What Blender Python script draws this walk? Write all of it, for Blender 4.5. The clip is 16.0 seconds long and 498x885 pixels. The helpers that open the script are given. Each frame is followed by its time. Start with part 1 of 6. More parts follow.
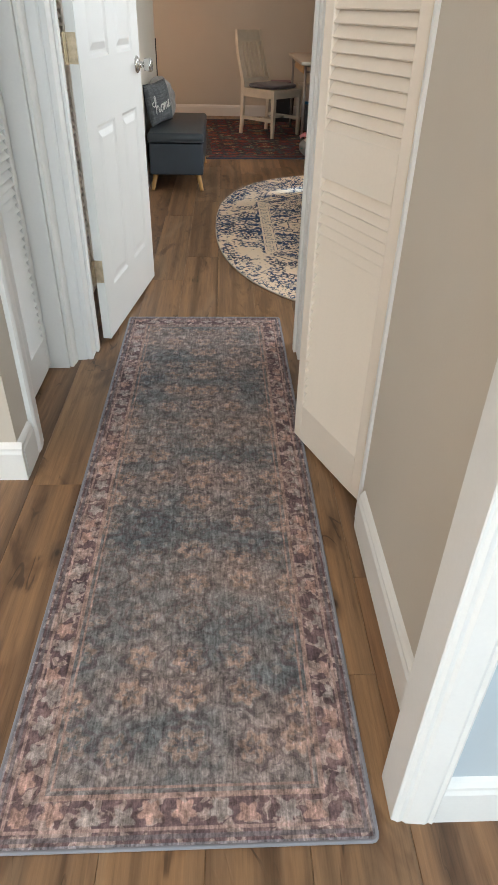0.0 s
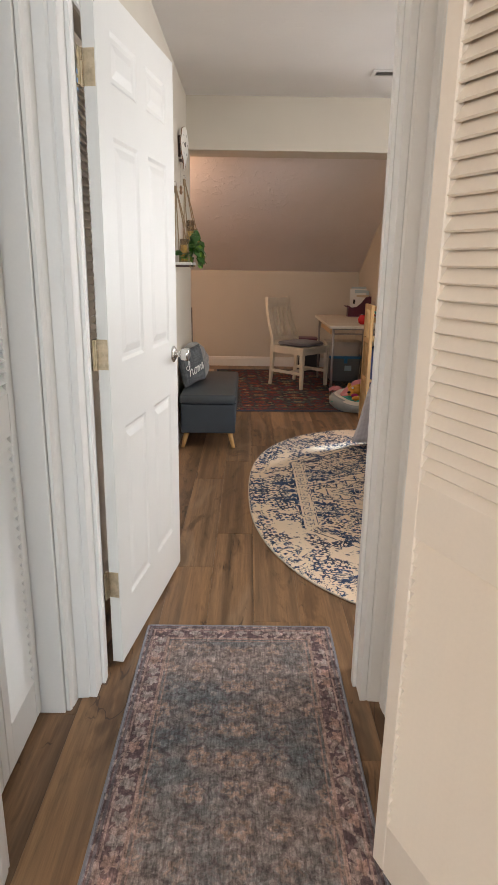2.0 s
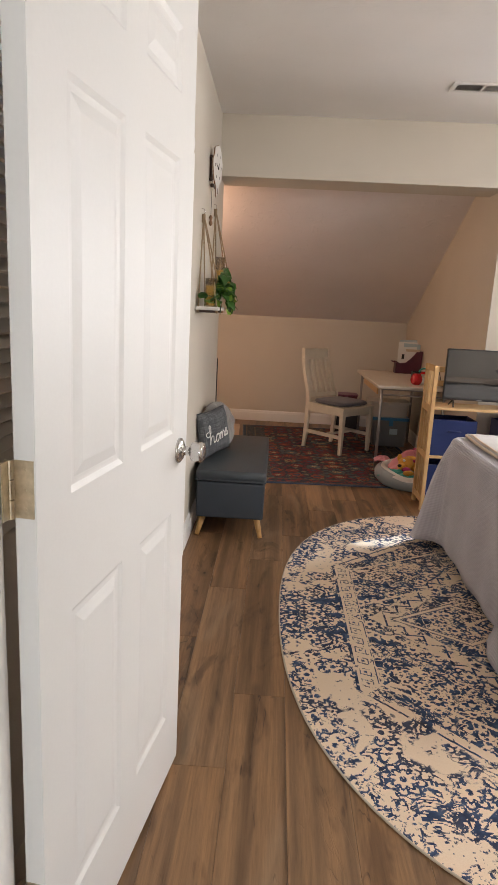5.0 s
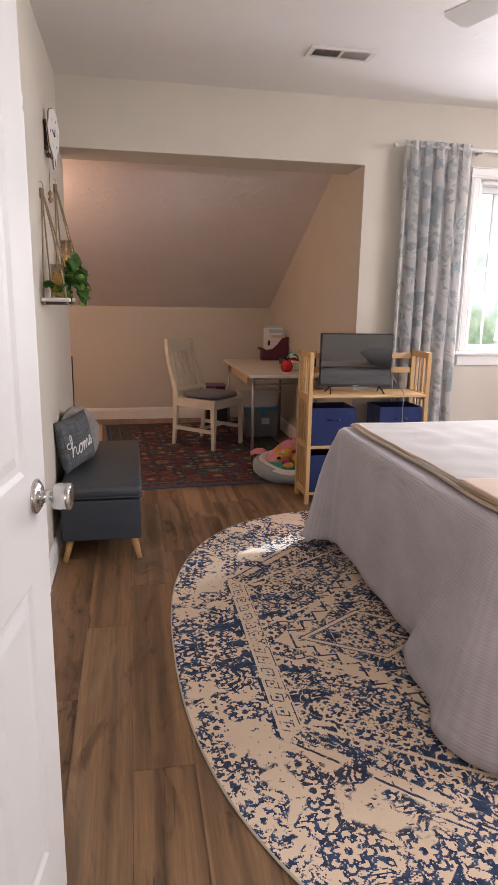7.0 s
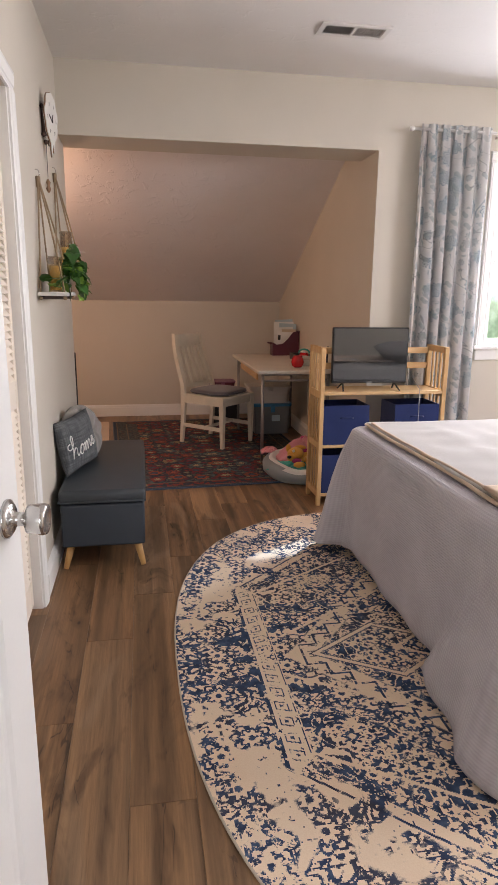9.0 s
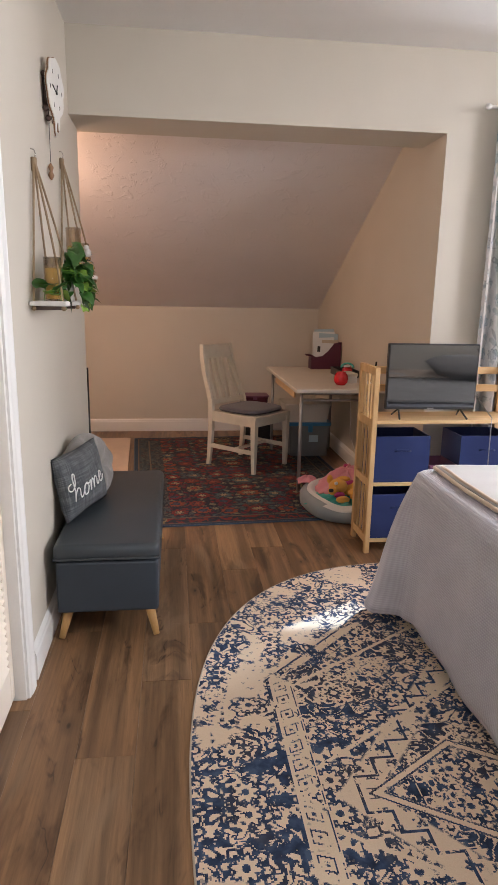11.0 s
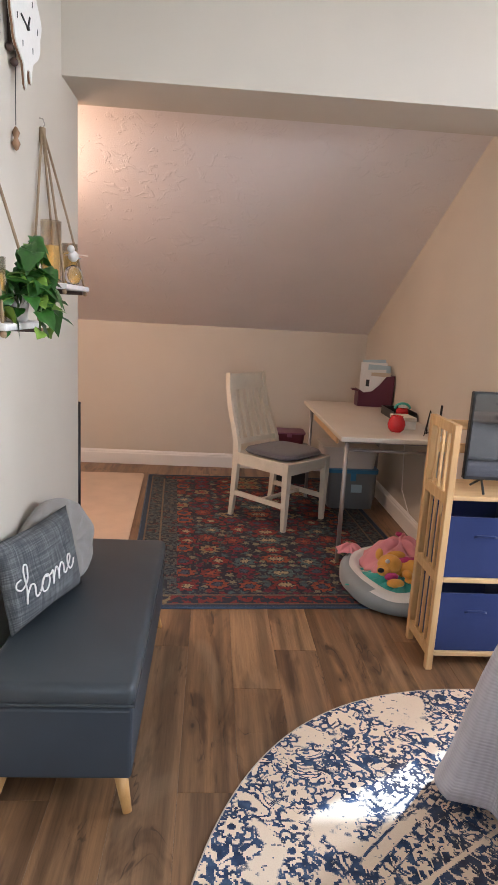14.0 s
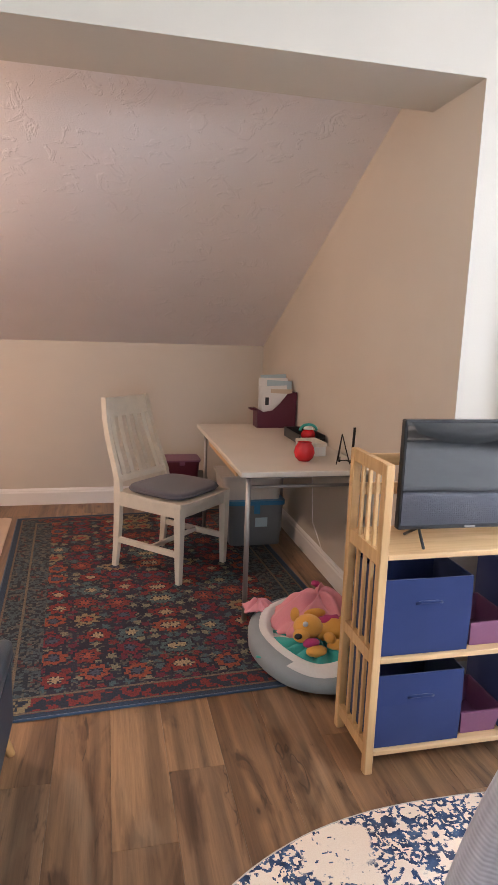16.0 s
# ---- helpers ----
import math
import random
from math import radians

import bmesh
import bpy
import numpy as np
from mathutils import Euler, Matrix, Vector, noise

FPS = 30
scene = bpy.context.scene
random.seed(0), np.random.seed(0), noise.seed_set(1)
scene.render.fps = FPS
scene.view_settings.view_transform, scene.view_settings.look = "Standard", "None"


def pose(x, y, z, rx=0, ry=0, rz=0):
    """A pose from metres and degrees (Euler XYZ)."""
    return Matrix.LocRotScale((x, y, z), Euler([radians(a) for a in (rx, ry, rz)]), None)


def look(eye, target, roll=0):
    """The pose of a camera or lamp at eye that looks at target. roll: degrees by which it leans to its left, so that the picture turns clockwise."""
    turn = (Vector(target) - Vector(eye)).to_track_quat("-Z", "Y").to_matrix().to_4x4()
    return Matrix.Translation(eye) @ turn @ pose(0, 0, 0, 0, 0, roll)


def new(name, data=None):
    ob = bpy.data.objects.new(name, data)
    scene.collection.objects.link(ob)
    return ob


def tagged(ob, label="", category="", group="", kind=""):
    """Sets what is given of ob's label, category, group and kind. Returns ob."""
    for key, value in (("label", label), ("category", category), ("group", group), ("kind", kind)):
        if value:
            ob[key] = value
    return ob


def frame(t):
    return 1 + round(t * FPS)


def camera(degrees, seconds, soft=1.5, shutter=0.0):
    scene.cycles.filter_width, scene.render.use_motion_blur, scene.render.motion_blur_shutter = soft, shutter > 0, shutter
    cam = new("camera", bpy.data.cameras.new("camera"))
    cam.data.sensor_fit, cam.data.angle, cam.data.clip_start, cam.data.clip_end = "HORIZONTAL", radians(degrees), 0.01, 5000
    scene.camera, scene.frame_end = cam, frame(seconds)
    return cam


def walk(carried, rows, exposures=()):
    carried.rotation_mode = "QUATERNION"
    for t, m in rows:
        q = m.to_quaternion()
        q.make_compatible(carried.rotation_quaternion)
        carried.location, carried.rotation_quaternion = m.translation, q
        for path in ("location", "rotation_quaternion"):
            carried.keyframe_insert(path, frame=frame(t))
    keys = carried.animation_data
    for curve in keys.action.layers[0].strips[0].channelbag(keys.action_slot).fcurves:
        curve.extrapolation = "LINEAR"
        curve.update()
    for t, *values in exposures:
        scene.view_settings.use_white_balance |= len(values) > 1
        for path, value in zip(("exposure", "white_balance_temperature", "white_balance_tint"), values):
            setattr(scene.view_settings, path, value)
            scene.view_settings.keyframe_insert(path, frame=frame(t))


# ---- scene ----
cam = camera(43.5, 16.0)
PATH = [
    (0, (0.374, 0.482, 1.189), (0.451, 2.118, 0.041), 1.4),
    (0.5, (0.429, 0.621, 1.243), (0.45, 2.417, 0.362), 0.9),
    (1, (0.418, 0.767, 1.279), (0.352, 2.628, 0.549), 2.0),
    (1.5, (0.341, 0.953, 1.303), (0.307, 2.859, 0.699), 2.2),
    (2, (0.303, 1.087, 1.321), (0.31, 3.011, 0.775), 0.9),
    (2.5, (0.313, 1.252, 1.323), (0.268, 3.175, 0.772), 0.5),
    (3, (0.321, 1.41, 1.341), (0.236, 3.348, 0.853), 2.4),
    (3.2, (0.31, 1.471, 1.324), (0.189, 3.409, 0.844), 2.7),
    (5.3, (0.236, 2.155, 1.343), (0.192, 4.112, 0.935), 3.0),
    (5.5, (0.233, 2.225, 1.343), (0.23, 4.185, 0.945), 2.6),
    (6, (0.186, 2.379, 1.349), (0.386, 4.332, 0.966), 0.8),
    (6.5, (0.18, 2.427, 1.341), (0.491, 4.359, 0.928), 1.2),
    (7, (0.182, 2.447, 1.337), (0.547, 4.363, 0.894), 1.0),
    (7.5, (0.198, 2.457, 1.341), (0.562, 4.365, 0.865), 1.5),
    (8, (0.195, 2.478, 1.334), (0.568, 4.383, 0.853), 1.2),
    (8.5, (0.191, 2.511, 1.338), (0.577, 4.415, 0.862), 1.3),
    (9, (0.227, 2.605, 1.334), (0.555, 4.523, 0.872), 0.6),
    (9.2, (0.245, 2.666, 1.347), (0.54, 4.594, 0.906), 0.9),
    (11.3, (0.303, 3.308, 1.371), (0.524, 5.243, 0.916), 1.5),
    (11.5, (0.336, 3.364, 1.378), (0.524, 5.31, 0.957), 2.6),
    (12, (0.359, 3.51, 1.361), (0.454, 5.462, 0.936), 4.7),
    (12.5, (0.31, 3.666, 1.375), (0.394, 5.616, 0.937), 4.2),
    (13, (0.291, 3.799, 1.379), (0.472, 5.741, 0.936), 3.1),
    (13.5, (0.324, 3.92, 1.384), (0.503, 5.855, 0.908), 2.2),
    (14, (0.386, 4.062, 1.392), (0.516, 6.016, 0.984), 3.2),
    (14.5, (0.394, 4.198, 1.388), (0.526, 6.148, 0.964), 3.7),
    (15, (0.355, 4.364, 1.404), (0.667, 6.3, 1.011), 2.0),
    (15.5, (0.39, 4.512, 1.39), (0.808, 6.423, 0.977), 0.8),
    (16, (0.514, 4.689, 1.402), (0.961, 6.604, 1.038), 1.9),
]
walk(cam, [(t, look(eye, target, roll)) for t, eye, target, roll in PATH], exposures=[(0.0, -0.08, 6400, 8), (0.5, -0.12, 6750, 11), (3.0, -0.08, 6900, 14), (5.5, -0.16, 7050, 18), (7.0, -0.20, 6800, 22), (9.0, -0.12, 6750, 20), (12.5, 0.28, 6250, 15), (16.0, 0.66, 5850, 13)])
# ---- world, sun, large lights ----
world = bpy.data.worlds.new("world")
scene.world = world
world.use_nodes = True
wn = world.node_tree.nodes
sky = wn.new("ShaderNodeTexSky")
sky.sky_type = "NISHITA"
sky.sun_disc = False
SUN = Vector((-2.02, -1.2, -2.0)).normalized()
sky.sun_elevation = math.asin(-SUN.z)
sky.sun_rotation = math.atan2(-SUN.x, -SUN.y)
wn["Background"].inputs["Strength"].default_value = 0.12
world.node_tree.links.new(sky.outputs["Color"], wn["Background"].inputs["Color"])


def lamp(name, kind, m, power, color, size=0.1, size_y=0.0, angle=0.0):
    data = bpy.data.lights.new(name, kind)
    data.energy, data.color = power, color
    if kind == "AREA":
        data.shape, data.size, data.size_y = "RECTANGLE", size, size_y or size
    elif kind == "SUN":
        data.angle = angle
    else:
        data.shadow_soft_size = size
    ob = new(name, data)
    ob.matrix_world = m
    return ob


lamp("sun", "SUN", look((0, 0, 8), Vector((0, 0, 8)) + SUN), 5.0, (0.60, 0.82, 1.0), angle=radians(0.9))
lamp("window_daylight", "AREA", look((3.17, 6.775, 1.57), (2.2, 3.0, 0.4)), 78, (0.86, 0.93, 1.0), 0.45, 1.05)
# Right-hand window is only assumed: unseen, and wall_right has no opening.
lamp("assumed_side_daylight", "AREA", look((4.12, 4.1, 1.98), (0.5, 4.5, -0.5)), 132, (0.90, 0.95, 1.0), 1.5, 1.2)
lamp("entry_window_daylight", "AREA", look((0.5, -2.7, 1.6), (0.2, 2.4, 0.8)), 145, (0.80, 0.92, 1.0), 2.6, 1.4)
# Added warm fill for the right louvre leaf; no lamp is known there.
lamp("entry_warm_fill", "POINT", pose(-1.5, 0.1, 1.95), 64, (1.0, 0.81, 0.63), 0.12)
lamp("landing_lamp", "POINT", pose(-0.80, 7.60, 2.12), 40, (1.0, 0.66, 0.45), 0.07)

# ---- materials ----


class Nodes:
    """A small builder of node materials."""

    def __init__(self, name, rough=0.6, metal=0.0):
        self.mat = bpy.data.materials.new(name)
        self.mat.use_nodes = True
        self.t = self.mat.node_tree
        self.b = self.t.nodes["Principled BSDF"]
        self.b.inputs["Roughness"].default_value = rough
        self.b.inputs["Metallic"].default_value = metal
        self.co = self.t.nodes.new("ShaderNodeTexCoord").outputs["Object"]

    def put(self, socket, value):
        if isinstance(value, bpy.types.NodeSocket):
            self.t.links.new(value, socket)
        elif isinstance(value, (tuple, list)) and len(value) == 3 and socket.type == "RGBA":
            socket.default_value = (*value, 1)
        else:
            socket.default_value = value

    def math(self, op, a, b=0.0, c=0.0):
        n = self.t.nodes.new("ShaderNodeMath")
        n.operation = op
        for s, v in zip(n.inputs, (a, b, c)):
            self.put(s, v)
        return n.outputs[0]

    def map(self, scale=(1, 1, 1), turn=0.0, shift=(0, 0, 0), source=None):
        n = self.t.nodes.new("ShaderNodeMapping")
        self.put(n.inputs["Vector"], source or self.co)
        n.inputs["Scale"].default_value = scale
        n.inputs["Rotation"].default_value = (0, 0, turn)
        self.put(n.inputs["Location"], shift)
        return n.outputs[0]

    def noise(self, scale, detail=3.0, vec=None, rough=0.5, warp=0.0):
        n = self.t.nodes.new("ShaderNodeTexNoise")
        self.put(n.inputs["Vector"], vec or self.co)
        n.inputs["Scale"].default_value = scale
        n.inputs["Detail"].default_value = detail
        n.inputs["Roughness"].default_value = rough
        n.inputs["Distortion"].default_value = warp
        return n.outputs["Fac"]

    def voronoi(self, scale, vec=None, feature="F1", out="Distance", metric="EUCLIDEAN", jitter=1.0):
        n = self.t.nodes.new("ShaderNodeTexVoronoi")
        n.feature = feature
        if feature != "DISTANCE_TO_EDGE":
            n.distance = metric
        self.put(n.inputs["Vector"], vec or self.co)
        n.inputs["Scale"].default_value = scale
        n.inputs["Randomness"].default_value = jitter
        return n.outputs[out]

    def wave(self, scale, vec=None, warp=0.0, axis="X", detail=2.0):
        n = self.t.nodes.new("ShaderNodeTexWave")
        n.bands_direction = axis
        self.put(n.inputs["Vector"], vec or self.co)
        n.inputs["Scale"].default_value = scale
        n.inputs["Distortion"].default_value = warp
        n.inputs["Detail"].default_value = detail
        return n.outputs["Fac"]

    def ramp(self, fac, stops, constant=False):
        n = self.t.nodes.new("ShaderNodeValToRGB")
        r = n.color_ramp
        r.interpolation = "CONSTANT" if constant else "LINEAR"
        while len(r.elements) < len(stops):
            r.elements.new(0.5)
        for e, (p, c) in zip(r.elements, stops):
            e.position = p
            e.color = (c, c, c, 1) if isinstance(c, (int, float)) else (*c, 1)
        self.put(n.inputs[0], fac)
        return n.outputs[0]

    def step(self, v, lo, hi):
        n = self.t.nodes.new("ShaderNodeMapRange")
        n.interpolation_type = "SMOOTHSTEP"
        for s, x in zip(n.inputs, (v, lo, hi, 0.0, 1.0)):
            self.put(s, x)
        return n.outputs[0]

    def mix(self, fac, a, b, mode="MIX"):
        n = self.t.nodes.new("ShaderNodeMix")
        n.data_type, n.blend_type = "RGBA", mode
        self.put(n.inputs[0], fac)
        self.put(n.inputs[6], a)
        self.put(n.inputs[7], b)
        return n.outputs[2]

    def xyz(self, vec=None):
        n = self.t.nodes.new("ShaderNodeSeparateXYZ")
        self.put(n.inputs[0], vec or self.co)
        return n.outputs

    def random(self):
        return self.t.nodes.new("ShaderNodeObjectInfo").outputs["Random"]

    def island(self):
        return self.t.nodes.new("ShaderNodeNewGeometry").outputs["Random Per Island"]

    def vec(self, op, a, b=(0, 0, 0)):
        n = self.t.nodes.new("ShaderNodeVectorMath")
        n.operation = op
        self.put(n.inputs[0], a)
        self.put(n.inputs[1], b)
        return n.outputs["Value" if op == "LENGTH" else 0]

    def flower(self, scale, vec, jitter=0.5):
        """Scattered centres: the distance from the nearest, the angle about it, and a number of its own."""
        n = self.t.nodes.new("ShaderNodeTexVoronoi")
        self.put(n.inputs["Vector"], vec)
        n.inputs["Scale"].default_value = scale
        n.inputs["Randomness"].default_value = jitter
        local = self.vec("SUBTRACT", vec, n.outputs["Position"])
        x, y, _ = self.xyz(local)
        flat = self.t.nodes.new("ShaderNodeCombineXYZ")
        self.put(flat.inputs[0], x)
        self.put(flat.inputs[1], y)
        return self.vec("LENGTH", flat.outputs[0]), self.math("ARCTAN2", y, x), self.xyz(n.outputs["Color"])[0]

    def color(self, v):
        self.put(self.b.inputs["Base Color"], v)
        return self

    def rough(self, v):
        self.put(self.b.inputs["Roughness"], v)
        return self

    def bump(self, height, strength=0.3, distance=0.002):
        n = self.t.nodes.new("ShaderNodeBump")
        n.inputs["Strength"].default_value = strength
        n.inputs["Distance"].default_value = distance
        self.put(n.inputs["Height"], height)
        self.put(self.b.inputs["Normal"], n.outputs[0])
        return self


def tint(c, k):
    return tuple(min(1.0, v * k) for v in c)


def plain(name, col, rough=0.6, metal=0.0, var=0.08, scale=3.0, fine=120.0, relief=0.15, depth=0.001):
    m = Nodes(name, rough, metal)
    big = m.noise(scale, 3)
    small = m.noise(fine, 3)
    f = m.math("ADD", m.math("MULTIPLY", big, 0.65), m.math("MULTIPLY", small, 0.35))
    m.color(m.ramp(f, [(0.3, tint(col, 1 - var)), (0.7, tint(col, 1 + var))]))
    m.bump(small, relief, depth)
    return m.mat


def make_wall(name, col):
    m = Nodes(name, 0.62)
    big = m.noise(1.2, 4)
    peel = m.noise(160, 2)
    m.color(m.ramp(big, [(0.3, tint(col, 0.95)), (0.7, tint(col, 1.04))]))
    m.bump(m.math("ADD", peel, m.math("MULTIPLY", m.noise(30, 3), 0.8)), 0.25, 0.0012)
    return m.mat


def make_stomp(name, col, depth):
    """Hand-trowelled ceiling texture: scattered raised dabs."""
    m = Nodes(name, 0.5)
    dab = m.step(m.noise(9, 5, rough=0.6, warp=1.2), 0.56, 0.64)
    swirl = m.noise(45, 3, warp=2.0)
    m.color(m.ramp(m.noise(1.5, 3), [(0.3, tint(col, 0.96)), (0.7, tint(col, 1.03))]))
    m.bump(m.math("ADD", dab, m.math("MULTIPLY", swirl, 0.35)), 0.35, depth)
    return m.mat


def make_floor():
    """Wood-look planks: strips of differing brown, dark smoky grain, small knots and cracks."""
    m = Nodes("vinyl_plank", 0.40)
    r = m.random()
    n = m.t.nodes.new("ShaderNodeCombineXYZ")
    m.put(n.inputs[0], m.math("MULTIPLY", r, 37.0))
    m.put(n.inputs[1], m.math("MULTIPLY", r, 91.0))
    shift = n.outputs[0]
    both = lambda a, b: m.math("MULTIPLY", a, b)
    grain = m.noise(1.6, 9, m.map((26, 1.6, 1), shift=shift), 0.68, 0.35)
    streak = m.noise(7.0, 8, m.map((15, 0.5, 1), shift=shift), 0.74)
    smoke = m.noise(1.0, 4, m.map((8, 2.0, 1), shift=shift), 0.62, 0.7)
    strips = m.noise(1.0, 1, m.map((19, 0.22, 1), shift=shift), 0.4, 0.15)
    base = m.ramp(r, [(0.0, (0.205, 0.112, 0.058)), (0.2, (0.28, 0.156, 0.078)), (0.4, (0.290, 0.170, 0.090)), (0.55, (0.23, 0.132, 0.072)), (0.75, (0.295, 0.170, 0.087)), (1.0, (0.28, 0.166, 0.092))])
    tone = m.ramp(m.math("ADD", both(grain, 0.5), both(streak, 0.5)), [(0.34, 0.45), (0.44, 0.78), (0.54, 1.0), (0.66, 1.26)])
    c = m.mix(1.0, base, tone, "MULTIPLY")
    c = m.mix(1.0, c, m.ramp(strips, [(0.34, (0.62, 0.60, 0.58)), (0.47, (0.95, 0.95, 0.95)), (0.53, (1.06, 1.04, 1.0)), (0.66, (1.18, 1.16, 1.10))]), "MULTIPLY")
    c = m.mix(both(m.step(smoke, 0.50, 0.66), 0.72), c, m.mix(1.0, c, (0.36, 0.31, 0.29), "MULTIPLY"))
    c = m.mix(both(m.step(m.noise(1.0, 3, m.map((5, 1.1, 1), shift=shift), 0.5, 0.8), 0.56, 0.70), 0.22), c, (0.40, 0.30, 0.20))
    crack = m.noise(1.0, 3, m.map((7, 1.3, 1), shift=shift), 0.55, 1.1)
    line = m.math("SUBTRACT", 1.0, m.step(m.math("ABSOLUTE", m.math("SUBTRACT", crack, 0.5)), 0.003, 0.010))
    c = m.mix(both(both(line, m.step(smoke, 0.52, 0.60)), 0.65), c, (0.035, 0.02, 0.012))
    kd = m.voronoi(1.0, m.map((6.5, 3.0, 1), shift=shift))
    c = m.mix(both(m.math("SUBTRACT", 1.0, m.step(kd, 0.05, 0.20)), 0.6), c, (0.10, 0.056, 0.03))
    c = m.mix(both(m.math("SUBTRACT", 1.0, m.step(kd, 0.02, 0.065)), 0.85), c, (0.022, 0.012, 0.008))
    m.color(c)
    m.rough(m.math("MULTIPLY_ADD", grain, 0.22, 0.30))
    m.bump(m.math("SUBTRACT", streak, line), 0.3, 0.0007)
    return m.mat


def make_wood(name, light, dark, axis="Z", rough=0.45):
    m = Nodes(name, rough)
    sc = {"X": (0.8, 14, 14), "Y": (14, 0.8, 14), "Z": (14, 14, 0.8)}[axis]
    g = m.noise(3.0, 6, m.map(sc), 0.6, 0.5)
    m.color(m.ramp(g, [(0.3, dark), (0.65, light)]))
    m.bump(g, 0.12, 0.0005)
    return m.mat


def make_fabric(name, col, rough=0.9, weave=900.0, var=0.12, relief=0.5, depth=0.0008):
    m = Nodes(name, rough)
    w = m.noise(weave * 0.6, 3, rough=0.7)
    big = m.noise(6, 4)
    m.color(m.ramp(m.math("ADD", m.math("MULTIPLY", big, 0.7), m.math("MULTIPLY", w, 0.3)), [(0.25, tint(col, 1 - var)), (0.75, tint(col, 1 + var))]))
    m.bump(w, relief, depth)
    m.b.inputs["Sheen Weight"].default_value = 0.2
    return m.mat


def make_oval_rug():
    """Cream rug with a distressed navy pattern: an eight-sided chain border, a stepped medallion, scrolls and rosettes."""
    m = Nodes("oval_rug_pile", 0.95)
    x, y, _ = m.xyz()
    mirror = m.t.nodes.new("ShaderNodeCombineXYZ")
    m.put(mirror.inputs[0], m.math("ABSOLUTE", x))
    m.put(mirror.inputs[1], m.math("ABSOLUTE", y))
    mv = m.vec("SNAP", mirror.outputs[0], (0.004, 0.004, 0.004))
    ax, ay, _ = m.xyz(mv)
    inv = lambda v: m.math("SUBTRACT", 1.0, v)
    near = lambda v, c, w: inv(m.step(m.math("ABSOLUTE", m.math("SUBTRACT", v, c)), w, w * 1.25))
    both = lambda a, b: m.math("MULTIPLY", a, b)
    either = lambda a, b: m.math("MAXIMUM", a, b)
    plus = lambda a, b: m.math("ADD", a, b)
    jit = m.noise(260, 2)
    wear = m.noise(2.3, 3, rough=0.55)
    chip = m.noise(34, 4, rough=0.72, warp=0.4)
    # curling lines, leaf shapes and ringed rosettes
    swirl = m.noise(5.2, 1, mv, 0.4, 2.4)
    curls = m.step(m.math("SINE", both(swirl, 46.0)), 0.50, 0.62)
    leafy = m.step(m.noise(15, 2, mv, 0.5, 1.8), 0.53, 0.54)
    r, a, hue = m.flower(5.2, mv, 0.55)
    lobes = both(m.math("SINE", both(a, 8.0)), 0.007)
    rr = plus(r, lobes)
    rose = either(either(near(rr, 0.060, 0.0045), near(rr, 0.036, 0.0045)), inv(m.step(r, 0.011, 0.012)))
    petals = both(both(m.step(m.math("SINE", both(a, 8.0)), 0.1, 0.2), m.step(r, 0.036, 0.038)), inv(m.step(r, 0.054, 0.056)))
    disc = inv(m.step(rr, 0.066, 0.067))
    rose = either(rose, petals)
    # smaller sprigs between them
    r2, a2, _ = m.flower(13.0, mv, 0.8)
    sprig = inv(m.step(plus(r2, both(m.math("SINE", both(a2, 5.0)), 0.006)), 0.0165, 0.0175))
    ink = either(either(curls, leafy), both(sprig, 0.9))
    ink = m.mix(disc, ink, rose)
    # dark ground in broad areas of the field, where the drawing is left pale
    ground = m.step(plus(m.noise(3.1, 2, mv, 0.45, 0.6), both(chip, 0.10)), 0.515, 0.530)
    solid = inv(either(m.step(m.math("SINE", both(swirl, 46.0)), 0.80, 0.88), m.mix(disc, both(sprig, 1.0), rose)))
    field = m.mix(ground, ink, solid)
    # stepped medallion outlines and a pointed lozenge at the middle
    sv = m.vec("SNAP", mirror.outputs[0], (0.07, 0.07, 0.07))
    sx, sy, _ = m.xyz(sv)
    steps = plus(sx, both(sy, 0.85))
    sv2 = m.vec("SNAP", m.vec("ADD", mirror.outputs[0], (0.009, 0.009, 0.0)), (0.07, 0.07, 0.07))
    tx_, ty_, _ = m.xyz(sv2)
    inside_a, inside_b = m.step(steps, 0.66, 0.661), m.step(plus(tx_, both(ty_, 0.85)), 0.66, 0.661)
    edge = m.math("ABSOLUTE", m.math("SUBTRACT", inside_a, inside_b))
    halo = near(plus(ax, both(ay, 0.85)), 0.70, 0.055)
    field = m.mix(both(halo, m.step(chip, 0.35, 0.40)), field, both(ink, sprig))
    field = either(field, edge)
    loz = plus(both(m.math("ABSOLUTE", m.math("SUBTRACT", ax, 0.36)), 0.62), ay)
    field = m.mix(near(loz, 0.175, 0.016), field, either(near(loz, 0.162, 0.003), near(loz, 0.189, 0.003)))
    rays = near(m.math("FRACT", both(plus(ax, both(ay, 1.6)), 1.55)), 0.5, 0.018)
    field = both(field, inv(rays))
    # eight-sided chain border: two thin lines with links between
    frame_d = either(m.math("SUBTRACT", ax, 0.84), m.math("SUBTRACT", plus(both(ax, 0.676), both(ay, 0.737)), 0.965))
    outside = m.step(frame_d, 0.0, 0.001)
    blocks = m.step(plus(m.noise(4.4, 2, mv, 0.5, 0.8), both(chip, 0.12)), 0.475, 0.505)
    margin = both(either(m.mix(disc, either(both(curls, m.step(hue, 0.25, 0.3)), both(leafy, sprig)), rose), both(leafy, inv(disc))), blocks)
    pat = m.mix(outside, field, margin)
    link_r = m.math("MULTIPLY", plus(m.math("FRACT", both(plus(ay, both(ax, 0.35)), 13.0)), -0.5), 1.0 / 13.0)
    square = m.math("MAXIMUM", m.math("ABSOLUTE", link_r), m.math("ABSOLUTE", frame_d))
    links = either(near(square, 0.020, 0.0025), inv(m.step(square, 0.006, 0.007)))
